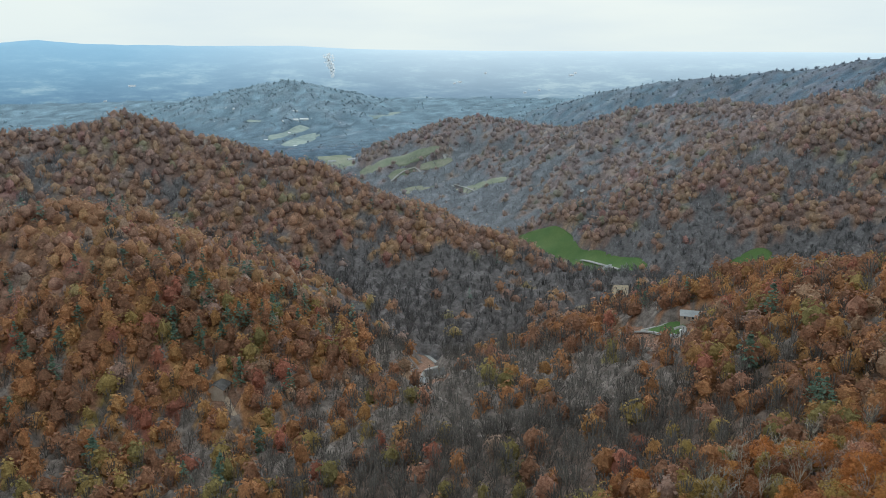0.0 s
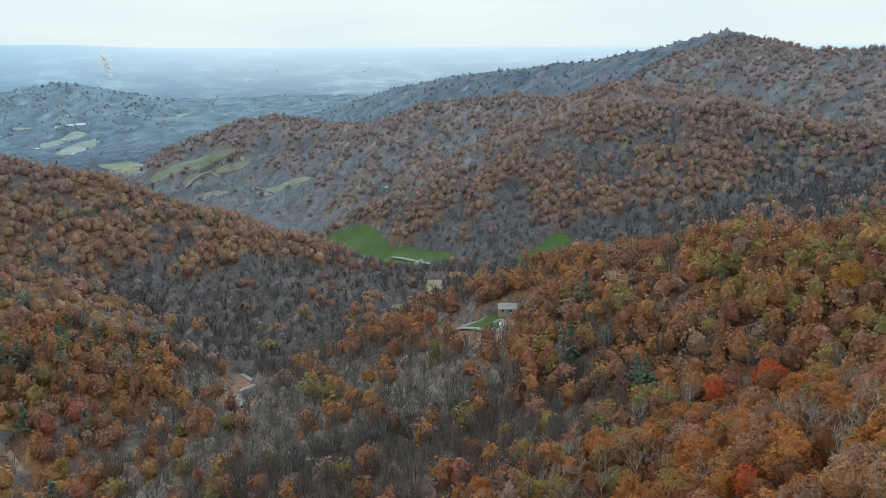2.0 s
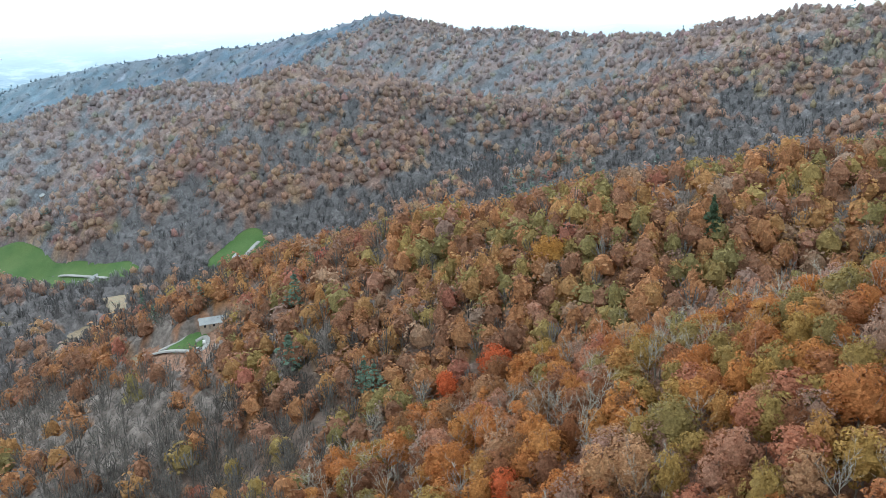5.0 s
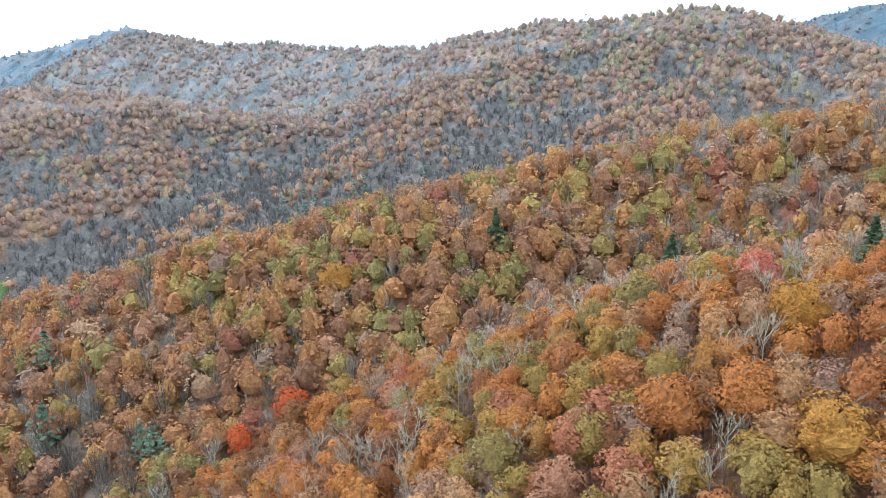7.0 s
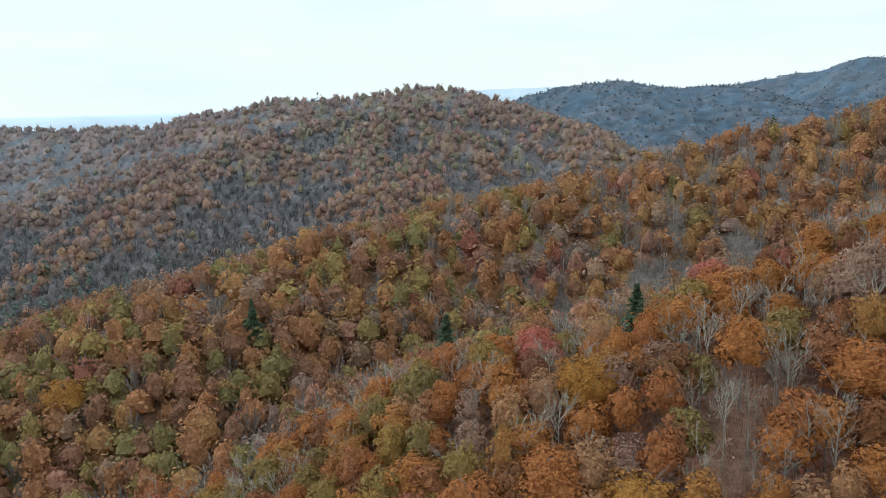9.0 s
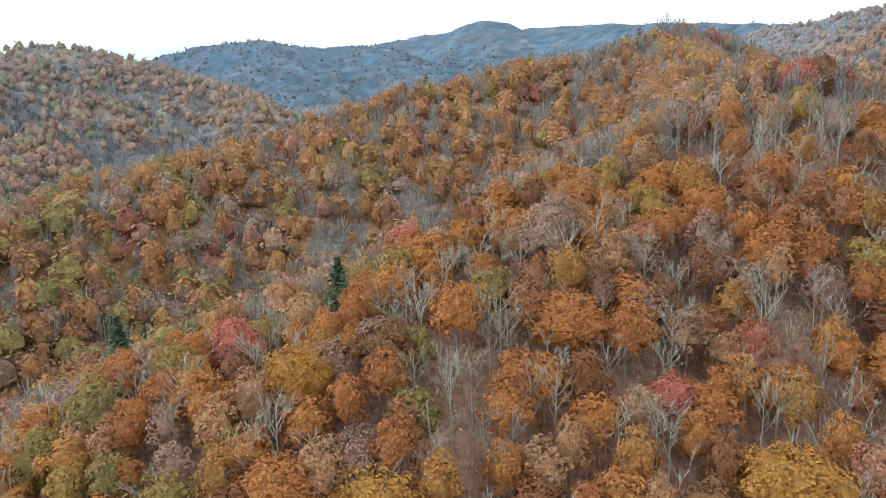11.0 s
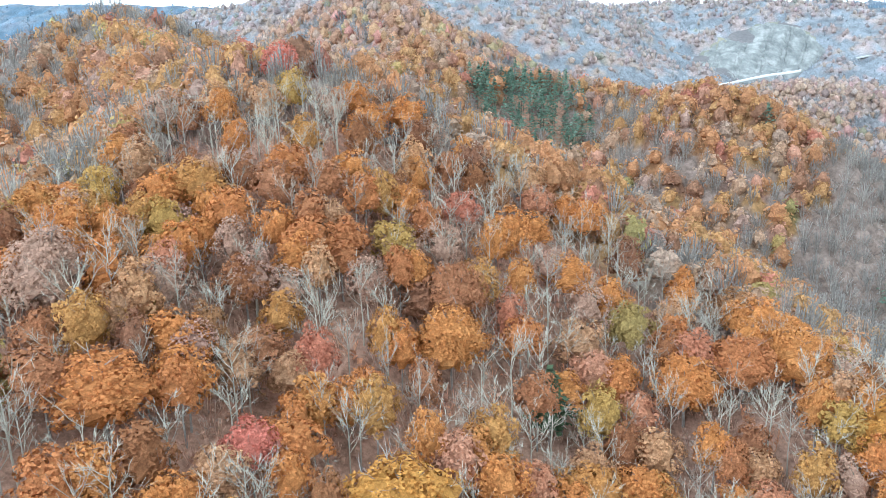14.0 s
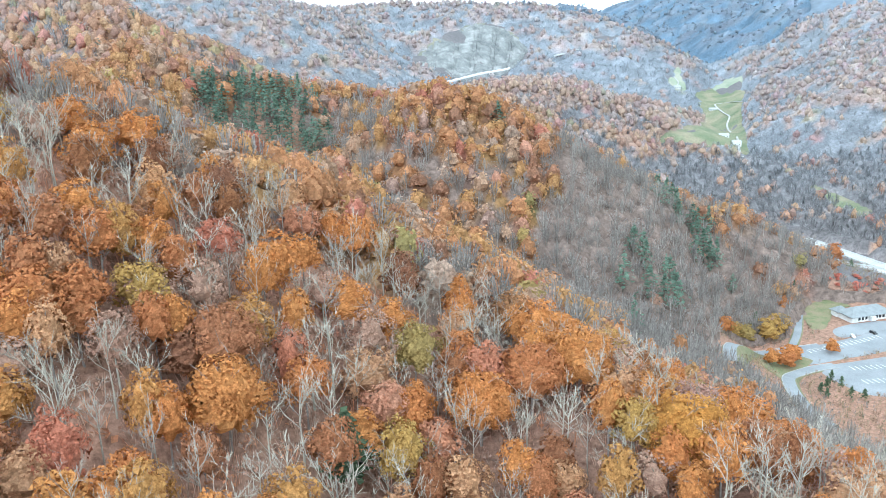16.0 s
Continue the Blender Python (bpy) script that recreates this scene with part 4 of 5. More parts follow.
def woods(name, label, x, y, z, tint, leafy_quads, leaf, twigs, stems, tints=TINTS, low=1.0, haze_mix=None, core=0, other=WARM, domes=False):
    """Many trees in one mesh."""
    shapes = {}
    for kind in ("broad", "bare", "pine"):
        shapes[kind] = []
        for i in range(7):
            if kind == "broad":
                wide_, low_ = RNG.uniform(5.0, 6.6), RNG.uniform(0.16, 0.32)
                s = broad_crown(RNG, leafy_quads, leaf, 20, wide_, low_, max(6, leafy_quads // 4), core, 4, 0.72 if domes else 0.68, 0.4 if leafy_quads > 40 else 0.7)
            elif kind == "pine":
                s = pine_crown(RNG, leafy_quads * 2, leaf * 0.85)
            elif domes:   # from afar a leafless crown is a haze of broad sprays of twigs
                s = sliver_tree(RNG, twigs, 1.9)
            else:
                s = np.concatenate([sliver_tree(RNG, twigs), leaf_quads(RNG.normal(0, 2.3, (twigs // 2, 3)) * (1, 1, 0.8) + (0, 0, 14.0), RNG.normal(size=(twigs // 2, 3)), RNG.uniform(0.35, 0.65, twigs // 2) * leaf, RNG)])
            if stems:
                s = np.concatenate([s, rods(np.array([[0, 0, -1.5]]), np.array([[0.2, 0.1, 14.0]]), np.array([0.30 if kind == "bare" else 0.24]), np.array([0.14]), 3)])
            shapes[kind].append(s)
    verts, cols, outs = [], [], []
    pick = RNG.integers(0, 7, len(x))
    group = np.where(tint == 12, 2, np.where(tint >= 10, 1, 0))
    for g, kind in enumerate(("broad", "bare", "pine")):
        for i in range(7):
            s = shapes[kind][i]
            k = np.nonzero((group == g) & (pick == i))[0]
            if not len(k):
                continue
            a = RNG.uniform(0, 2 * math.pi, len(k))
            wide, tall = RNG.uniform(0.62, 1.22, len(k)), RNG.uniform(0.72, 1.12, len(k)) * low
            if kind == "pine":   # old white pines stand broad
                wide, tall = wide * 1.35, tall * 1.12
            c, q = np.cos(a) * wide, np.sin(a) * wide
            v = np.empty((len(k), len(s), 3), np.float32)
            v[:, :, 0] = x[k, None] + c[:, None] * s[:, 0] - q[:, None] * s[:, 1]
            v[:, :, 1] = y[k, None] + q[:, None] * s[:, 0] + c[:, None] * s[:, 1]
            v[:, :, 2] = z[k, None] + tall[:, None] * s[:, 2]
            if domes:
                o = round_normals(s)
                ca, sa = np.cos(a)[:, None], np.sin(a)[:, None]
                outs.append(np.stack([ca * o[:, 0] - sa * o[:, 1], sa * o[:, 0] + ca * o[:, 1], np.broadcast_to(o[:, 2], (len(k), len(s)))], -1).reshape(-1, 3))
            base = tints[tint[k]] if haze_mix is None else tints[tint[k]] * (1 - haze_mix[k, None]) + other[tint[k]] * haze_mix[k, None]
            col = base * RNG.uniform(0.85, 1.15, (len(k), 1))
            if g == 1:   # leafless trees of the northern hollow get a darker tone
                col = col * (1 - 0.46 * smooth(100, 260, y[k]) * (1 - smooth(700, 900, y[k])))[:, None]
            if domes and g == 1:   # sunlight put into the colour: far twigs paler than the brush below
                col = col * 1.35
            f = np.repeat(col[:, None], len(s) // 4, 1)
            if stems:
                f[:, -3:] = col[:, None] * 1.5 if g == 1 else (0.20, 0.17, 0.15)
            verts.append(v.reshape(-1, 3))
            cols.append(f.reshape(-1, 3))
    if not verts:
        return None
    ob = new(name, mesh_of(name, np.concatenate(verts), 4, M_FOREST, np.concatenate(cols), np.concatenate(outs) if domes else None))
    return tagged(ob, label, "forest", kind="stuff")


# a few broad old trees, with finer and denser crowns
GRAND = {}
for kind, mat in (("oak_tree", M_OAK), ("poplar_tree", M_GOLD), ("hickory_tree", M_HICKORY), ("maple_tree", M_MAPLE)):
    leaves = broad_crown(RNG, 3600, 0.50, 20, 6.6, 0.22, 60, 10, 3)
    GRAND[kind] = (mesh_of("trunk", limbs(RNG, 18, 4.6, 0.3, 2, 7, (3,)), 4, M_BARK), mesh_of("crown", leaves, 3, mat, None, leaf_normals(leaves, 3)))
GRAND_LABEL = {"oak_tree": "broad old oak with a dense orange crown", "poplar_tree": "broad yellow-gold poplar with a dense rounded crown", "hickory_tree": "broad hickory with pale tan leaves", "maple_tree": "broad red maple with a dense rounded crown"}
LANDMARK = {"flame": (M_FLAME, "maple with flaming orange leaves, brightest on its slope"), "red": (M_RED, "crimson red maple standing out among orange oaks")}
near_roots = {k: [tree(k, *KINDS[k], *t) for t in v] for k, v in TEMPLATES.items()}
for tone_, (mat_, label_) in LANDMARK.items():
    trunk_, crown_ = TEMPLATES["maple_tree"][0]
    own = crown_.copy()
    own.materials[0] = mat_
    near_roots[tone_] = [tree("maple_tree", label_, "maples on the slopes", trunk_, own)]
for kind, meshes in GRAND.items():
    near_roots["grand_" + kind] = [tree(kind, GRAND_LABEL[kind], KINDS[kind][1], *meshes)]
used = {k: 0 for k in near_roots}


def plant(key, x, y, z, wide, tall):
    """Stands a tree of a kind at a place; the first ones of a kind are the originals."""
    m = pose(x, y, z, 0, 0, RNG.uniform(0, 360)) @ Matrix.Diagonal((wide, wide, tall, 1))
    roots = near_roots[key]
    ob = roots[used[key]] if used[key] < len(roots) else copy_thing(roots[used[key] % len(roots)], Matrix.Identity(4))
    ob.matrix_basis = m
    used[key] += 1


for kind, mx, my, wide, tall, tone_ in MARKS:
    plant(tone_ or ("grand_" + kind if wide >= 1.2 and "grand_" + kind in near_roots else kind), mx, my, float(height(mx, my)), wide * (0.9 if wide >= 1.2 else 1.0), tall)
x, y, z = scatter(6.6, 0, 306)
free = np.ones(len(x), bool)
for kind, mx, my, wide, *_ in MARKS:
    free &= np.hypot(x - mx, y - my) > (3.4 if kind == "bare_tree" else 3.6 + 2.6 * wide)
x, y, z = x[free], y[free], z[free]
tint = kinds_for(x, y, z)
close = near_line(x, y, NEAR_SLOPE, 60)
taken = np.zeros(len(x), bool)
for i in np.argsort(RNG.uniform(size=len(x))):
    kind = TINT_KIND[tint[i]]
    if close[i] and used[kind] < 300:
        plant(kind, x[i], y[i], z[i], RNG.uniform(0.74, 1.22), RNG.uniform(0.74, 1.02))
        taken[i] = True
rest = ~taken
NEAR_WOODS = (x[rest], y[rest], z[rest], tint[rest])
# undergrowth of saplings, brush and small understorey trees
x, y, z = scatter(4.1, 0, 270)
k = RNG.uniform(size=len(x)) < 0.95 - 0.55 * smooth(100, 180, y)
x, y, z = x[k], y[k], z[k]
forms = np.stack([np.concatenate([sliver_tree(RNG, 8) * (0.5, 0.5, 0.42) - (0, 0, 2.4), leaf_quads(RNG.normal(0, (1.0, 1.0, 0.8), (6, 3)) + (0, 0, 2.4), RNG.normal(size=(6, 3)), np.full(6, 0.9 if i % 2 else 0.5), RNG)]) for i in range(8)])
v = forms[RNG.integers(0, 8, len(x))] * RNG.uniform(0.6, 1.5, (len(x), 1, 1)) + np.stack([x, y, z], -1)[:, None]
col = np.array([(0.44, 0.33, 0.275), (0.50, 0.30, 0.22), (0.54, 0.28, 0.165), (0.52, 0.35, 0.265)])[RNG.integers(0, 4, len(x))]
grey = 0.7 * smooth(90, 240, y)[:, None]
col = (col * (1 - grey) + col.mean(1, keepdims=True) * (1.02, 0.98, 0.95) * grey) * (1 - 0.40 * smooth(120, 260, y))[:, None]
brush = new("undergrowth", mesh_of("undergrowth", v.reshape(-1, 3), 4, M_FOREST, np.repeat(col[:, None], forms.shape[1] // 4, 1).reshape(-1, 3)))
tagged(brush, "grey-brown saplings and brush between the trees", "undergrowth", kind="stuff")
# low scrub on the open bank by the visitor centre, in the clearings and along the highway
found = []
for poly in [CENTRE_OPEN, [(-160, -535), (-50, -715), (-8, -665), (-16, -600), (-110, -470)]]:
    q = np.array(poly)
    x, y = np.meshgrid(np.arange(q[:, 0].min(), q[:, 0].max(), 3.4), np.arange(q[:, 1].min(), q[:, 1].max(), 3.4))
    x, y = (g.ravel() + RNG.uniform(-1.6, 1.6, g.size) for g in (x, y))
    keep = inside(x, y, poly)
    for other in [*LOTS.values(), *MEADOWS.values(), [(-10, -405), (-40, -420), (-75, -440), (-80, -475), (-30, -480)]]:
        keep &= ~inside(x, y, other)
    for line, width in [*LOT_ROADS.values(), *[v[:2] for v in HIGHWAY.values()]]:
        keep &= ~near_line(x, y, line, width / 2 + 2.5)
    found.append(np.stack([x[keep], y[keep]], -1))
x, y = np.concatenate(found).T
v = forms[RNG.integers(0, 8, len(x))] * RNG.uniform(0.4, 1.0, (len(x), 1, 1)) + np.stack([x, y, height(x, y)], -1)[:, None]
col = np.array([(0.25, 0.225, 0.21), (0.30, 0.21, 0.16), (0.24, 0.215, 0.15), (0.33, 0.26, 0.17)])[RNG.integers(0, 4, len(x))]
scrub = new("scrub", mesh_of("scrub", v.reshape(-1, 3), 4, M_FOREST, np.repeat(col[:, None], forms.shape[1] // 4, 1).reshape(-1, 3)))
tagged(scrub, "low grey-brown scrub on open banks and clearings", "scrub", kind="stuff")


# how steeply one looks down past the ridges from over the hub: slopes in the lee of a ridge are woods of brush and crowns in one sheet
lee = np.maximum.accumulate((height(gx, gy) - 302) / np.maximum(gr, 5.0), 0)


def open_to_view(x, y, z):
    """Whether tree tops rise over the ridges in front of them."""
    r = np.hypot(x - HUB[0], y - HUB[1])
    a = np.arctan2(x - HUB[0], y - HUB[1]) % (2 * math.pi)
    i = np.clip(np.searchsorted(rings, r) - 1, 0, len(rings) - 1)
    j = (a / (2 * math.pi) * len(turns)).astype(int) % len(turns)
    return (z + 22 - 302) / r > lee[i, j]


def brush_layer(name, label, trees, spacing, r0, r1, a0, a1, step, tones, tops, hull, litter, thicket):
    """What closes the woods below the crowns, seen from afar: low boughs, saplings and twigs in one uneven sheet."""
    x, y, z, tint = trees
    leafless = (tint == 10) | (tint == 11)
    tall = RNG.uniform(tops * 0.8, tops * 1.1, len(x)) * np.where(leafless, thicket, hull)
    tone_ = tones * RNG.uniform(0.75, 1.0, (len(x), 1))
    tone_[leafless] = tone_[leafless] * (1 - litter) + np.array((0.27, 0.185, 0.145)) * litter
    size = int(2 * (r1 + 2 * spacing) / spacing) + 8
    cell = np.full((size, size), -1)
    k0 = -(r1 + spacing)
    ci, cj = np.rint((x - HUB[0] - k0) / spacing).astype(int) + 2, np.rint((y - HUB[1] - k0) / spacing).astype(int) + 2
    cell[ci, cj] = np.arange(len(x))
    r = np.geomspace(r0, r1, int(math.log(r1 / r0) / step) + 1)
    a = np.radians(np.linspace(a0, a1, int(math.radians(a1 - a0) / step) + 1))
    rr, aa = np.meshgrid(r, a, indexing="ij")
    vx, vy = (HUB[0] + rr * np.sin(aa)).ravel(), (HUB[1] + rr * np.cos(aa)).ravel()
    vx, vy = (q + RNG.uniform(-0.3, 0.3, q.size) * step * rr.ravel() for q in (vx, vy))
    best, who = np.full(len(vx), -1.5), np.full(len(vx), 0)
    vi, vj = np.rint((vx - HUB[0] - k0) / spacing).astype(int) + 2, np.rint((vy - HUB[1] - k0) / spacing).astype(int) + 2
    for di in (-1, 0, 1):
        for dj in (-1, 0, 1):
            t = cell[np.clip(vi + di, 0, size - 1), np.clip(vj + dj, 0, size - 1)]
            d = np.hypot(vx - x[t], vy - y[t]) / (0.72 * spacing)
            lift = np.where((t < 0) | (d > 1.25), -1.5, tall[t] * (1 - 0.5 * d ** 2.4))
            who = np.where(lift > best, t, who)
            best = np.maximum(best, lift)
    lump = RNG.normal(0, 0.42, len(vx)) * np.minimum(step * rr.ravel(), 2.6)
    best = np.where(best > 0, np.maximum(best + lump, 0.5), best)
    for poly in CLEAR_AREAS:
        q = np.array(poly)
        far_ = np.hypot(q[:, 0] - HUB[0], q[:, 1] - HUB[1])
        if far_.max() > r0 and far_.min() < r1:
            best[inside(vx, vy, poly)] = -1.5
    best.reshape(len(r), len(a))[0] = -1.5
    me = grid_mesh(name, np.stack([vx, vy, height(vx, vy) + best], -1), len(r), len(a), M_CANOPY)
    att = me.attributes.new("tint", "FLOAT_COLOR", "POINT")
    # shade put into the tint: sunk points darker, raised lumps lighter
    att.data.foreach_set("color", np.c_[tone_[who] * np.exp(RNG.normal(0, 0.13, (len(vx), 1)) + lump[:, None] * 0.06), np.ones(len(vx))].astype(np.float32).ravel())
    tagged(new(name, me), label, "forest", kind="stuff")


def far_woods(name, label, spacing, r0, r1, a0, a1, step, tints, tops, quads, leaf, twigs, haze_mix=None, hull=0.62, found=None, core=0, stems=False, other=WARM, litter=0.0, thicket=0.42, dense=1.0, domes=False):
    """Woods with a crown for each tree above the brush; on lee slopes the brush stands as high as the crowns."""
    if found is None:
        x, y, z = scatter(spacing, r0 - spacing, r1 + spacing, a0, a1)
        found = (x, y, z, kinds_for(x, y, z))
    x, y, z, tint = found
    w = np.zeros(len(x)) if haze_mix is None else haze_mix(x, y)
    up = open_to_view(x, y, z)
    woods(name + "_trees", label, x[up], y[up], z[up], tint[up], quads, leaf, twigs, stems, tints, tops / (16.5 if domes else 15.5), w[up], core, other, domes)
    tones = tints[tint] * (1 - w[:, None]) + other[tint] * w[:, None]
    k = tint != 12
    # dense below 1 darkens the brush colour under the crowns
    brush_layer(name, label, tuple(q[k] for q in found), spacing, r0, r1, a0, a1, step, tones[k] * dense, tops, np.where(up, hull, 0.95)[k], litter, thicket)


# leaf and twig colours with grey-blue haze mixed in
HAZED = TINTS * 0.50 + np.array([(0.180, 0.210, 0.255)])
HAZED[10:12] = (0.29, 0.312, 0.348), (0.262, 0.285, 0.322)


def haze_share(x, y):
    """How much grey-blue haze is mixed into the woods' colours, by distance."""
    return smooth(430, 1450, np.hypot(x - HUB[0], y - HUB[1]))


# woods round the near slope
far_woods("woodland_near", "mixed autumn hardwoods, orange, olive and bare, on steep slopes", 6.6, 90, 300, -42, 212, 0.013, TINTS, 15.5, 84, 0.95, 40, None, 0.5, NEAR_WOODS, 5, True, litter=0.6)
far_woods("woodland_middle", "rust and orange hardwoods with bare grey trees between", 8.0, 298, 514, -42, 129, 0.0075, TINTS, 15.5, 62, 1.25, 24, haze_share, 0.5, None, 4, True, HAZED, litter=0.25, thicket=0.46)
far_woods("woodland_spur", "orange oaks and bare trees on the southern spur", 8.4, 298, 640, 127, 206, 0.0075, TINTS, 15.5, 62, 1.25, 32, haze_share, 0.60, None, 4, True, HAZED, litter=0.5, thicket=0.42, dense=0.60)

# woods across the valleys, mostly bare, duller leaves: grey haze put into their colours
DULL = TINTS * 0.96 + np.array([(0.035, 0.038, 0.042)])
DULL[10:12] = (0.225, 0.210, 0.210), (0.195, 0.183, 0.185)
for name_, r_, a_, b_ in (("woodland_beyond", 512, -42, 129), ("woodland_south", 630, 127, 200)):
    far_woods(name_, "mostly bare grey-brown woods with rusty crests", 9.6, r_, 1052, a_, b_, 0.0068, DULL, 16, 24, 1.55, 20, haze_share, 0.55, core=3, other=HAZED, litter=0.1, thicket=0.58, dense=0.86, domes=True)
far_woods("woodland_far", "hazy grey wooded mountainsides in late autumn", 12.5, 1045, 1810, -42, 196, 0.0080, DULL, 16, 9, 2.2, 9, haze_share, 0.64, core=3, other=HAZED, thicket=0.66, dense=0.88, domes=True)
# stronger haze painted into the tints: bluer, then paler towards the plain
HAZE_BLUE = TINTS * 0.16 + np.array([(0.15, 0.215, 0.29)])
HAZE_BLUE[10:12] = (0.175, 0.245, 0.33), (0.155, 0.225, 0.31)
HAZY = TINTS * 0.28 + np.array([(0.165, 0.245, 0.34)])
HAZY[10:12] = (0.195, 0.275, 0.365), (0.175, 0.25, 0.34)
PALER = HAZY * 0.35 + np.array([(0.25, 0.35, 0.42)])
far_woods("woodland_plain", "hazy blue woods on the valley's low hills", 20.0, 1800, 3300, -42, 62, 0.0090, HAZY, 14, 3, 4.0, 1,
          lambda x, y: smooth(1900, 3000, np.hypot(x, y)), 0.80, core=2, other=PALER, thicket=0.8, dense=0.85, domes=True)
far_woods("woodland_distant", "distant blue-grey wooded ridges", 18.0, 1800, 2700, 60, 190, 0.0085, HAZE_BLUE, 15, 3, 4.0, 1, hull=0.8, core=2, thicket=0.75, dense=0.85, domes=True)
far_woods("woodland_horizon", "hazy blue wooded ranges near the horizon", 22.0, 2690, 3500, 62, 190, 0.0090, HAZE_BLUE, 14, 5, 5.0, 3, hull=0.9, thicket=0.85, dense=0.9)

# ---- open ground, roads and buildings ----


def spline(line, steps=6, closed=False):
    """Points along a smooth line through the given ones."""
    p = np.array(line, float)
    n = len(p)
    get = (lambda i: p[i % n]) if closed else (lambda i: p[min(max(i, 0), n - 1)])
    out = []
    for i in range(n if closed else n - 1):
        a, b, c, d = get(i - 1), get(i), get(i + 1), get(i + 2)
        for t in np.arange(steps) / steps:
            out.append(0.5 * (2 * b + (c - a) * t + (2 * a - 5 * b + 4 * c - d) * t ** 2 + (3 * b - a - 3 * c + d) * t ** 3))
    if not closed:
        out.append(p[-1])
    return np.array(out)


def drape(name, outline, mat, lift=0.5, rough=0.0, flat=None):
    """A sheet of ground cover laid over the terrain within an outline."""
    edge = spline(outline, 5, True)
    mid = edge.mean(0)
    rings_ = np.linspace(0.02, 1, 12)
    pts = mid + (edge - mid)[None] * rings_[:, None, None]
    if rough:
        pts[-1] += RNG.normal(0, rough, pts[-1].shape)
    z = height(pts[..., 0], pts[..., 1]) + lift if flat is None else np.full(pts.shape[:2], flat)
    z[-1] -= 2 * lift if flat is None else 0.6
    return new(name, grid_mesh(name, np.concatenate([pts, z[..., None]], -1).reshape(-1, 3), len(rings_), len(edge), mat, True))


def ribbon(name, line, width, mat, lift=0.35, levels=None, thick=0.8, offset=0.0, flare=1.25):
    """A road with a level cross-section and sides that go into the ground."""
    c = spline(line, 8)
    d = np.gradient(c, axis=0)
    d /= np.linalg.norm(d, axis=1, keepdims=True)
    nrm = np.stack([-d[:, 1], d[:, 0]], -1)
    c = c + nrm * offset
    if levels is None:
        z = np.max([height(*(c + nrm * width * k).T) for k in (-0.5, 0, 0.5)], 0) + lift
        z = np.convolve(np.pad(z, 2, "edge"), np.ones(5) / 5, "valid")
    else:
        z = np.interp(np.linspace(0, len(levels) - 1, len(c)), np.arange(len(levels)), levels)
    cols = []
    for k, dz in ((-0.5, -thick), (-0.5, 0), (0.0, 0.04), (0.5, 0), (0.5, -thick)):
        q = c + nrm * width * k * (flare if dz < -0.1 else 1.0)
        cols.append(np.c_[q, z + dz])
    pts = np.stack(cols, 1)
    me = grid_mesh(name, pts.reshape(-1, 3), len(c), 5, mat)
    me.polygons.foreach_set("use_smooth", np.zeros(len(me.polygons), bool))
    return new(name, me), c, nrm, z


for name, outline in MEADOWS.items():
    tagged(drape(name, outline, M_VERGE if "centre" in name else M_FARFIELD if outline[0][1] > 2200 else M_HAZYPASTURE if abs(outline[0][1]) > 1000 and name != "valley_meadow" else M_PASTURE if name in ("farm_meadow", "hollow_meadow", "road_verge") or "pasture" in name else M_GRASS, 2.6 if abs(outline[0][1]) > 650 else 0.5, 1.2), "green mown meadow grass", "meadow", kind="structure")
for name, outline in CLEARINGS.items():
    tagged(drape(name, outline, M_SCRUB if "cut" in name else M_HAZYPASTURE if "farm" in name else M_STRAW, 1.2 if abs(outline[0][1]) > 900 else 0.5, 1.5), "tan dry brush and bare soil where trees were cut", "clearing", kind="structure")
for name, (line, width) in ROADS.items():
    mat = M_DIRT if "dirt" in name else M_PAVE
    tagged(ribbon(name, line, width, mat, 3.0 if abs(line[0][1]) > 650 else 0.5)[0], "pale narrow drive winding over the ground", "road", kind="structure")


def box(bm, x0, y0, z0, x1, y1, z1):
    v = [bm.verts.new(p) for p in ((x0, y0, z0), (x1, y0, z0), (x1, y1, z0), (x0, y1, z0), (x0, y0, z1), (x1, y0, z1), (x1, y1, z1), (x0, y1, z1))]
    for f in ((3, 2, 1, 0), (4, 5, 6, 7), (0, 1, 5, 4), (1, 2, 6, 5), (2, 3, 7, 6), (3, 0, 4, 7)):
        bm.faces.new([v[i] for i in f])
    return v


def part(name, bm, mat, parent, label=""):
    me = bpy.data.meshes.new(name)
    bmesh.ops.recalc_face_normals(bm, faces=bm.faces)
    bm.to_mesh(me)
    bm.free()
    me.materials.append(mat)
    ob = new(name, me)
    ob.parent = parent
    if label:
        tagged(ob, label)
    return ob


def gable(w, d, h, rise, over=0.5, thick=0.25):
    """A pitched roof with eaves and some thickness; the ridge runs along x."""
    bm = bmesh.new()
    X, Y = w / 2 + over, d / 2 + over
    drop = rise * over / (d / 2)
    prof = [(-Y, h - drop), (0, h + rise), (Y, h - drop), (Y, h - drop + thick), (0, h + rise + thick), (-Y, h - drop + thick)]
    ends = [[bm.verts.new((x, y, z)) for y, z in prof] for x in (-X, X)]
    for i in range(6):
        j = (i + 1) % 6
        bm.faces.new((ends[0][i], ends[0][j], ends[1][j], ends[1][i]))
    for e in ends:
        bm.faces.new((e[0], e[1], e[4], e[5]))
        bm.faces.new((e[1], e[2], e[3], e[4]))
    return bm


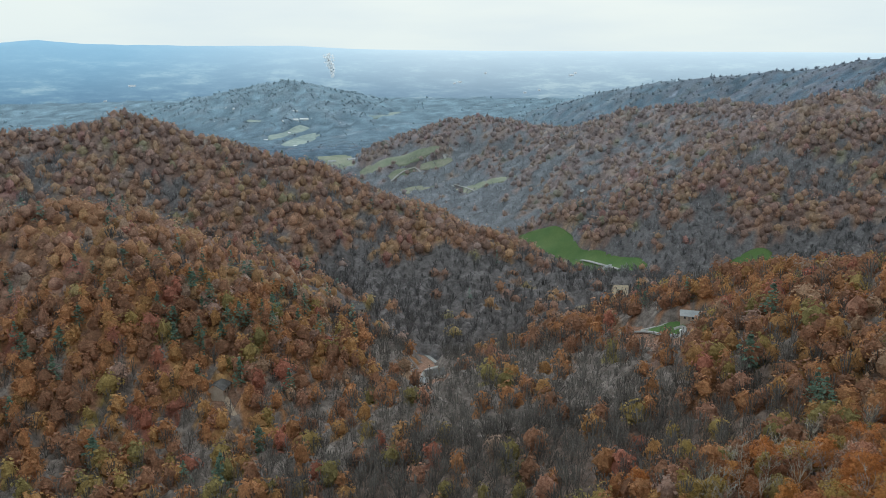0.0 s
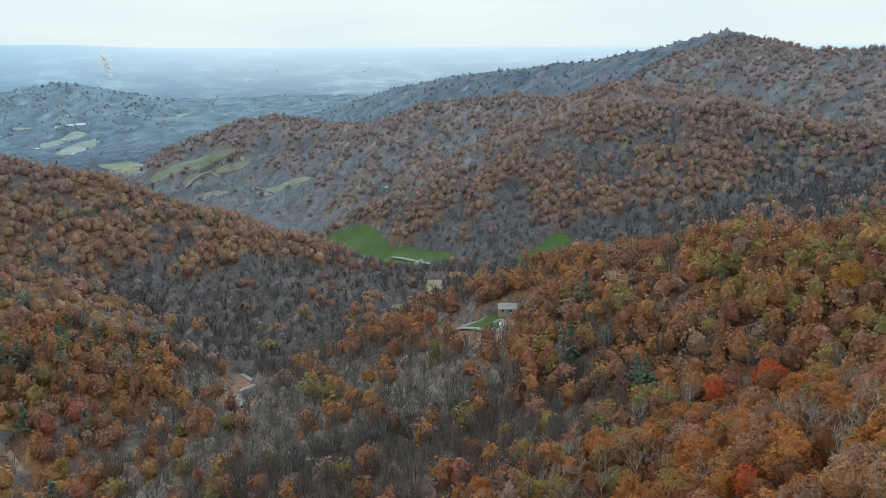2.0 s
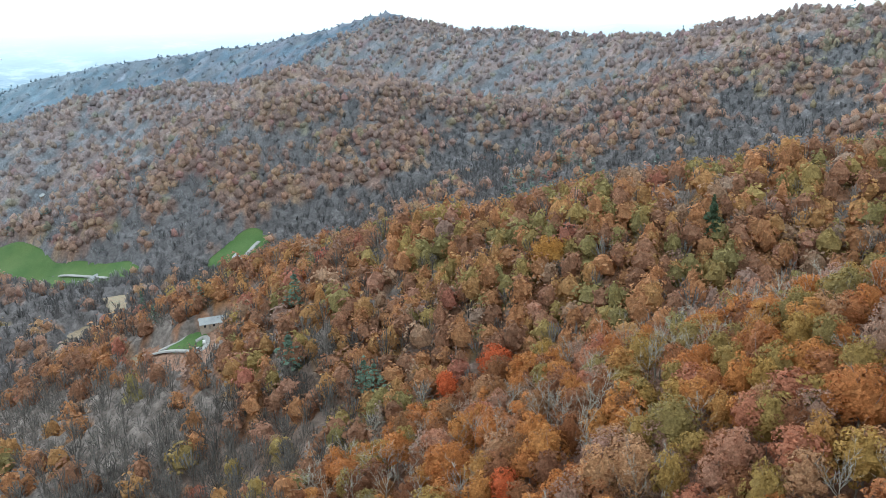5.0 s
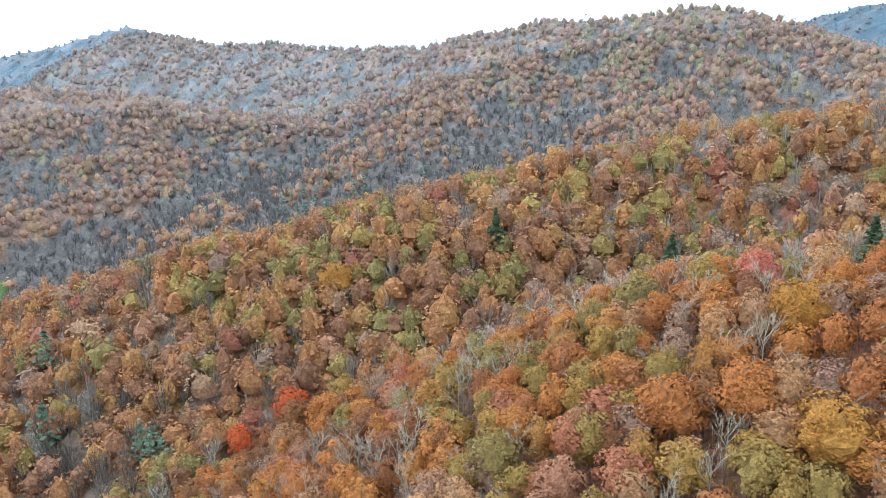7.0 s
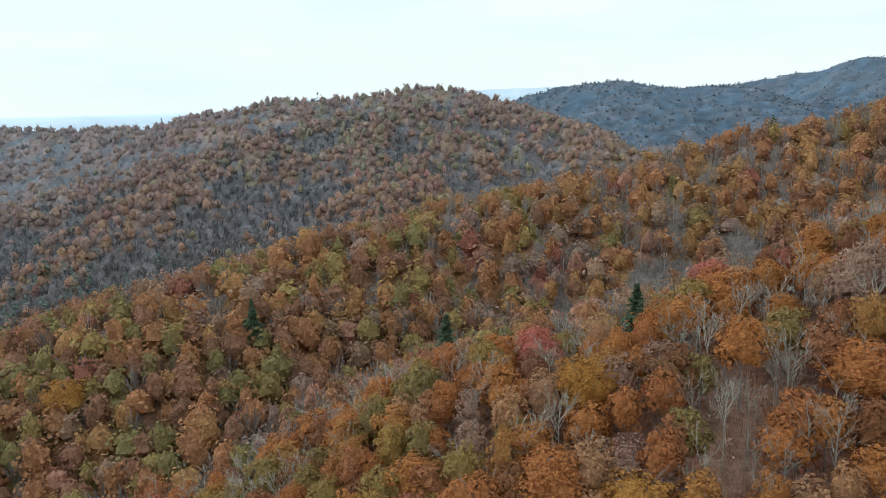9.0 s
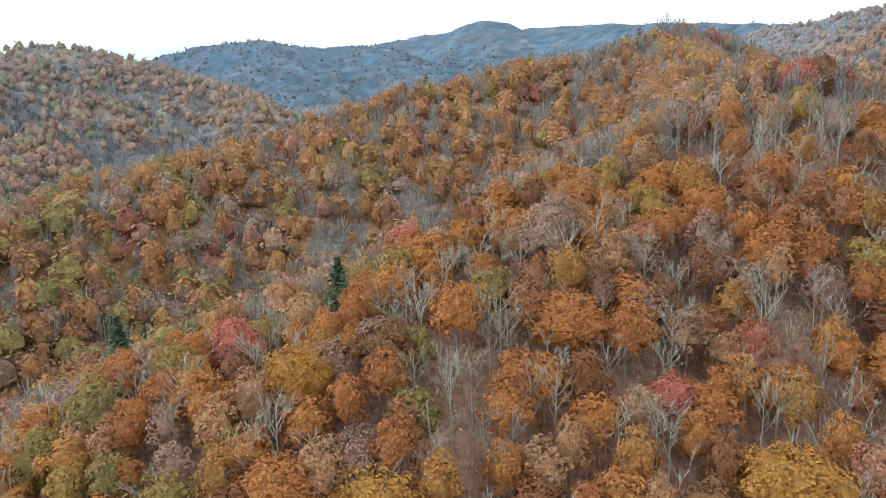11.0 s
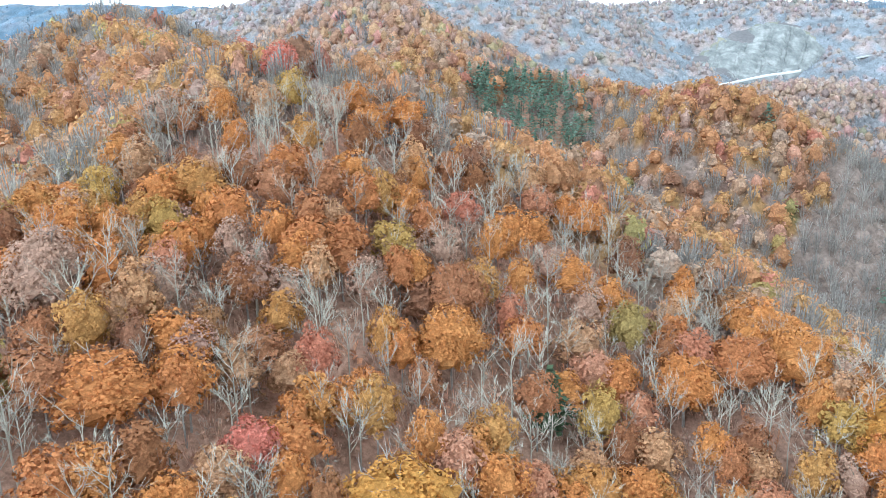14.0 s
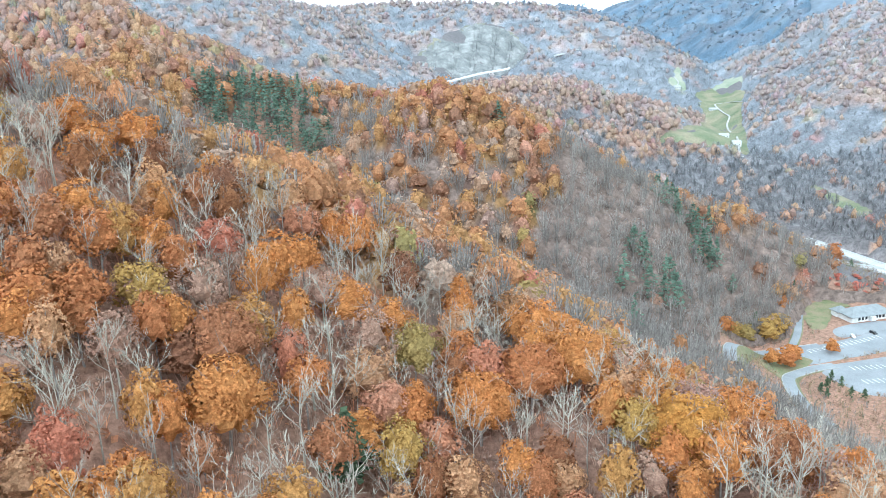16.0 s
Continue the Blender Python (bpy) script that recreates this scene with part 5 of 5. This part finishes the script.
def house(x, y, turn, w, d, h, roof, wall, label, name="house"):
    z = float(height(np.array([x]), np.array([y]))[0])
    root = tagged(new(name), label, "house")
    bm = bmesh.new()
    box(bm, -w / 2, -d / 2, -3.0, w / 2, d / 2, h)
    rise = d * 0.28
    for sx in (-w / 2, w / 2):   # gable ends
        a = [bm.verts.new((sx, -d / 2, h)), bm.verts.new((sx, d / 2, h)), bm.verts.new((sx, 0, h + rise))]
        b_ = [bm.verts.new((sx * 0.98, v.co.y, v.co.z)) for v in a]
        bm.faces.new(a), bm.faces.new(b_)
    part("wall", bm, M_WALL[wall], root)
    part("roof", gable(w, d, h, rise), M_ROOF[roof], root)
    n = max(2, int(w / 4))
    for side in (-1, 1):
        for i in range(n):
            bm = bmesh.new()
            cx = -w / 2 + w * (i + 0.5) / n
            box(bm, cx - 0.6, side * d / 2 - 0.06, h * 0.38, cx + 0.6, side * d / 2 + 0.06, h * 0.38 + 1.3)
            part("window", bm, M_GLASS, root)
    bm = bmesh.new()
    box(bm, -w / 2 + w / n - 0.5, -d / 2 - 0.08, 0.0, -w / 2 + w / n + 0.5, -d / 2 + 0.02, 2.1)
    part("door", bm, M_BARK, root)
    if roof == "dark":
        bm = bmesh.new()
        box(bm, w * 0.2, -0.5, h, w * 0.2 + 0.9, 0.5, h + rise + 1.2)
        part("chimney", bm, M_WALL["tan"], root)
    root.matrix_basis = pose(x, y, z, 0, 0, turn)
    return root


for spec in HOMES:
    house(*spec)
# the far town on the plain: low pale halls and sheds
TOWN = [(-244, 2807, 34, 12, 7), (-223, 2784, 22, 10, 6), (-176, 2805, 14, 9, 5), (-48, 2751, 26, 12, 7), (-27, 2743, 30, 12, 7), (-58, 2637, 26, 16, 8), (-28, 2661, 40, 18, 9), (3, 2693, 44, 18, 9), (34, 2709, 24, 12, 8), (49, 2726, 14, 10, 7), (94, 2611, 18, 10, 6), (110, 2618, 22, 11, 6), (123, 2601, 14, 9, 5), (169, 2728, 16, 9, 5), (269, 2710, 16, 9, 5), (381, 2900, 20, 10, 6), (424, 2939, 34, 14, 7), (439, 2900, 26, 12, 7), (333, 2837, 14, 9, 5), (312, 3008, 14, 9, 5), (771, 3212, 26, 11, 6), (801, 3215, 20, 10, 6), (719, 3660, 26, 12, 7), (688, 3633, 16, 10, 6), (882, 3846, 14, 10, 7), (946, 3364, 18, 10, 6), (1265, 3700, 40, 12, 8), (1302, 3749, 18, 10, 7), (1098, 3157, 22, 11, 6), (1022, 3407, 14, 9, 6), (-210, 2685, 14, 9, 5), (-115, 2494, 20, 10, 6), (-124, 2501, 14, 9, 5), (-25, 2387, 14, 9, 5), (-706, 3607, 40, 10, 8), (-745, 3279, 16, 9, 6), (-785, 3198, 20, 9, 6), (-562, 3225, 16, 9, 6)]
for _ in range(14):
    k = RNG.normal(size=2)
    TOWN.append((-30 + 190 * k[0], 2690 + 90 * k[1], RNG.uniform(10, 20), RNG.uniform(8, 12), 5.0))
for x, y, w, d, h in TOWN:
    house(x, y, 8 + (x % 7) * 4, w * 0.7, d * 0.7, h * 0.8, "hall", "hall", "pale low hall of the far town", "hall")

# ---- highway ----
for name, (line, width, levels) in HIGHWAY.items():
    road, c, nrm, z = ribbon(name, line, width, M_PAVE, 0.7, levels, 2.0 if levels else 3.0)
    tagged(road, "pale concrete highway carriageway along the hillside", "road", kind="structure")
    for side in (-1, 1):
        q = c + nrm * side * (width / 2 - 0.5)
        pts = np.stack([np.c_[q, z + 0.02], np.c_[q, z + 0.85], np.c_[q + nrm * 0.12, z + 0.85], np.c_[q + nrm * 0.12, z + 0.02]], 1)
        rail = new("guard_rail", grid_mesh("guard_rail", pts.reshape(-1, 3), len(q), 4, M_STEEL))
        tagged(rail, "galvanised guard rail beside the highway", "guard rail", "guard rails of the highway")

# ---- rock cutting above the highway: tilted beds of pale stone ----
u, v = np.meshgrid(np.linspace(0, 1, 90), np.linspace(0, 1, 60))
foot, head = spline([(478, -1345), (430, -1375), (375, -1402), (330, -1440), (305, -1500)], 30), spline([(500, -1440), (455, -1560), (395, -1610), (340, -1600), (296, -1560)], 30)
iu = (u * (len(foot) - 1)).astype(int)
bx, by = foot[iu, 0] * (1 - v) + head[iu, 0] * v, foot[iu, 1] * (1 - v) + head[iu, 1] * v
beds = np.abs(((u * 16 + v * 7 + 0.35 * np.sin(u * 40) + 0.4 * np.sin(v * 23 + u * 9)) % 1) - 0.5) * 2
fade = np.sin(np.pi * np.clip(u, 0, 1)) ** 0.3 * np.sin(np.pi * np.clip(v, 0, 1)) ** 0.3
bz = height(bx, by) + 2.0 + 6.0 * beds * fade - 3.5 * (1 - fade)
rock = new("rock_cutting", grid_mesh("rock_cutting", np.stack([bx, by, bz], -1).reshape(-1, 3), 60, 90, M_ROCK))
rock.data.polygons.foreach_set("use_smooth", np.zeros(len(rock.data.polygons), bool))
tagged(rock, "bare tilted beds of pale grey rock above the highway", "rock face", kind="structure")

# ---- visitor centre with its car parks ----
for name, outline in LOTS.items():
    tagged(drape(name, outline, M_ASPHALT, 0.3, flat=114.35), "worn grey asphalt car park", "car park", kind="structure")
for name, (line, width) in LOT_ROADS.items():
    road, _, _, z = ribbon(name, line, width, M_ASPHALT, 0.5, None)
    tagged(road, "worn grey asphalt drive curving to the visitor centre", "road", kind="structure")
    bank = ribbon(name + "_bank", line, width + 1.6, M_VERGE, 0, list(z - 0.22), 11.0, 0.0, 3.0)[0]
    tagged(bank, "dull green grassy embankment under the drive", "embankment", kind="structure")
for name, (line, width) in LOT_ROADS.items():
    if name == "back_drive":
        continue
    for side in (-1, 1):
        kerb = ribbon("kerb", line, 0.35, M_PAVE, 0.66, None, 0.8, side * (width / 2 + 0.1))[0]
        tagged(kerb, "pale concrete kerb along the curving drive", "kerb", "kerbs of the drives", "structure")
lines = new("parking_lines")
tagged(lines, "white painted parking bay lines on grey asphalt", "road marking")
for row, (ax, ay, bx_, by_, n) in enumerate([(-2, -388, -46, -416, 17), (-20, -368, -74, -386, 20), (-22, -352, -76, -370, 20)]):
    for i in range(n):
        t = i / (n - 1)
        cx, cy = ax + (bx_ - ax) * t, ay + (by_ - ay) * t
        bm = bmesh.new()
        box(bm, -0.14, -2.5, 0, 0.14, 2.5, 0.03)
        ob = part("line", bm, M_LINE, lines)
        ob.matrix_basis = pose(cx, cy, 114.37, 0, 0, 28 if row else 32)

centre = tagged(new("visitor_centre"), "low visitor centre with a grey hipped roof and white walls", "building")
bm = bmesh.new()
box(bm, -17, -7, -2, 17, 7, 3.6)
box(bm, 9, -13, -2, 18, -7, 3.2)
part("wall", bm, M_WALL["white"], centre)


def hip(bm, x0, y0, x1, y1, z, rise):
    """A hipped roof with a thick eave."""
    k = min(x1 - x0, y1 - y0) / 2
    low = [bm.verts.new(p) for p in ((x0, y0, z - 0.35), (x1, y0, z - 0.35), (x1, y1, z - 0.35), (x0, y1, z - 0.35))]
    eave = [bm.verts.new(p) for p in ((x0, y0, z), (x1, y0, z), (x1, y1, z), (x0, y1, z))]
    if x1 - x0 > y1 - y0:
        r = [bm.verts.new((x0 + k, (y0 + y1) / 2, z + rise)), bm.verts.new((x1 - k, (y0 + y1) / 2, z + rise))]
        tops = ((0, 1, r[1], r[0]), (2, 3, r[0], r[1]))
        tris = ((1, 2, r[1]), (3, 0, r[0]))
    else:
        r = [bm.verts.new(((x0 + x1) / 2, y0 + k, z + rise)), bm.verts.new(((x0 + x1) / 2, y1 - k, z + rise))]
        tops = ((1, 2, r[1], r[0]), (3, 0, r[0], r[1]))
        tris = ((0, 1, r[0]), (2, 3, r[1]))
    bm.faces.new(low[::-1])
    for i in range(4):
        bm.faces.new((low[i], low[(i + 1) % 4], eave[(i + 1) % 4], eave[i]))
    for a, b_, p, q in tops:
        bm.faces.new((eave[a], eave[b_], p, q))
    for a, b_, p in tris:
        bm.faces.new((eave[a], eave[b_], p))


bm = bmesh.new()
hip(bm, -18.5, -8.5, 18.5, 8.5, 4.0, 4.6)
hip(bm, 8, -14.2, 19, -4, 3.6, 3.2)
part("roof", bm, M_SLATE, centre, "grey shingled hipped roof")
for i in range(9):
    bm = bmesh.new()
    box(bm, -14.5 + i * 3.0, 6.94, 0.9, -12.6 + i * 3.0, 7.08, 2.9)
    part("window", bm, M_GLASS, centre)
bm = bmesh.new()
box(bm, -2, 7.0, 0, 2, 9.5, 3.2)
part("porch", bm, M_WALL["white"], centre)
centre.matrix_basis = pose(-46, -449, 114.4, 0, 0, 28) @ Matrix.Diagonal((0.85, 0.85, 0.9, 1))


def car(x, y, z, turn, paint, label):
    root = tagged(new("car"), label, "car", "cars at the visitor centre")
    bm = bmesh.new()
    prof = [(-2.3, 0.35), (2.25, 0.35), (2.35, 0.75), (1.35, 0.98), (0.75, 1.55), (-1.7, 1.6), (-2.3, 1.05)]
    ends = [[bm.verts.new((px, yy * (0.82 if pz > 1.3 else 1.0), pz)) for px, pz in prof] for yy in (-0.9, 0.9)]
    for i in range(len(prof)):
        j = (i + 1) % len(prof)
        bm.faces.new((ends[0][i], ends[0][j], ends[1][j], ends[1][i]))
    bm.faces.new(ends[0]), bm.faces.new(ends[1][::-1])
    part("body", bm, PAINTS[paint], root)
    bm = bmesh.new()
    box(bm, -1.5, -0.86, 1.05, 0.7, 0.86, 1.45)
    part("windows", bm, M_GLASS, root)
    for wx in (-1.45, 1.45):
        for wy in (-0.82, 0.82):
            bm = bmesh.new()
            bmesh.ops.create_cone(bm, cap_ends=True, segments=14, radius1=0.34, radius2=0.34, depth=0.22, matrix=Matrix.Rotation(math.pi / 2, 4, "X"))
            part("wheel", bm, M_RUBBER, root).location = (wx, wy, 0.34)
    root.matrix_basis = pose(x, y, z, 0, 0, turn)


car(-44, -421, 114.38, 120, "black", "black car parked on grey asphalt by the centre")
car(-31, -413, 114.38, 100, "white", "white car standing in the upper car park")
car(211, 404, float(height(211, 404)) + 0.9, 60, "white", "white car on the looped house driveway")
car(206, 402, float(height(206, 402)) + 0.9, 20, "silver", "silver car on the looped house driveway")
car(335, 862, float(height(335, 862)) + 1.0, 30, "white", "white car on the valley farm lane")
car(345, 845, float(height(345, 845)) + 1.0, 30, "red", "red car beside the valley farm sheds")

# ---- planted shrubs and trees round the centre ----


def shrub(kind_mat, x, y, z, w, h, label, conic=False):
    root = tagged(new("shrub"), label, "shrub", "planted shrubs")
    q = pine_crown(RNG, 120, 0.9, 1.0, 0.5) if conic else broad_crown(RNG, 420, 1.0, 20, 5, 0.08, 14)
    q = q * ((w, w, h) if conic else (w / 10, w / 10, h / 20))
    if conic:
        q = pine_crown(RNG, 140, 0.7, h, w / 2)
    crown = new("crown", mesh_of("crown", q, 4, kind_mat))
    stem = new("stem", mesh_of("stem", rods(np.array([[0, 0, -0.8]]), np.array([[0, 0, h * 0.6]]), np.array([0.12]), np.array([0.05]), 5), 4, M_BARK))
    crown.parent = stem.parent = root
    root.location = (x, y, z)


for sx, sy, kind_, w_, h_ in [(-4, -345, "pine", 4, 7), (-8, -341, "pine", 3.5, 6), (-1, -340, "pine", 3, 5), (4, -330, "pine", 3.5, 5), (-10, -330, "pine", 4, 5.5), (-16, -330, "pine", 4, 5), (2, -326, "pine", 3, 4),
                               (10, -372, "oak", 8, 10), (14, -364, "oak", 7, 9), (22, -362, "oak", 7, 9), (-14, -388, "oak", 6, 8), (32, -392, "poplar", 9, 11), (40, -386, "poplar", 8, 10), (46, -376, "oak", 8, 9),
                               (18, -400, "pop2", 11, 13), (10, -412, "pop2", 10, 13), (24, -410, "pine", 6, 12), (0, -450, "oak", 7, 11), (-8, -470, "pine", 5, 12), (-52, -560, "oak", 9, 15), (-48, -548, "pine", 5, 8), (-64, -556, "pine", 4, 7)]:
    mat_ = {"pine": M_PINE, "oak": M_OAK, "poplar": M_POPLAR, "pop2": M_POPLAR}[kind_]
    lab = {"pine": "dark green conical evergreen in a planted bed", "oak": "small orange-leaved tree beside the drive", "poplar": "small yellow-leaved tree beside the drive", "pop2": "olive-green leafy tree beside the back drive"}[kind_]
    shrub(mat_, sx, sy, float(height(sx, sy)), w_ * (1.15 if kind_ == "pine" else 1.35), h_ * 1.2, lab, kind_ == "pine")
for i in range(60):
    for _ in range(20):
        sx, sy = RNG.uniform(-92, -30), RNG.uniform(-548, -486)
        if inside(np.array([sx]), np.array([sy]), BANKS["sumac_bank"])[0]:
            break
    shrub(M_RED if i % 3 else M_HICKORY, sx, sy, float(height(sx, sy)), RNG.uniform(3, 5), RNG.uniform(2, 3.5), "low red sumac shrub on the highway bank")

# ---- a thin column of smoke on the plain ----
t = np.sort(RNG.uniform(0, 1, 260) ** 1.5)
c = np.stack([146 - 12 * t + 5 * np.sin(6 * t) + RNG.normal(0, 1, 260) * (2.0 + 9 * t), 3850 + RNG.normal(0, 12, 260), 150 + 105 * t ** 1.1], -1)
plume = new("smoke_plume", mesh_of("smoke_plume", leaf_quads(c, RNG.normal(size=(260, 3)) * 0.3 + (0, -0.4, 1), (9 + 7 * t) * RNG.uniform(0.6, 1.2, 260), RNG), 4, M_SMOKE))
tagged(plume, "thin white column of smoke rising from the plain", "smoke", kind="stuff")
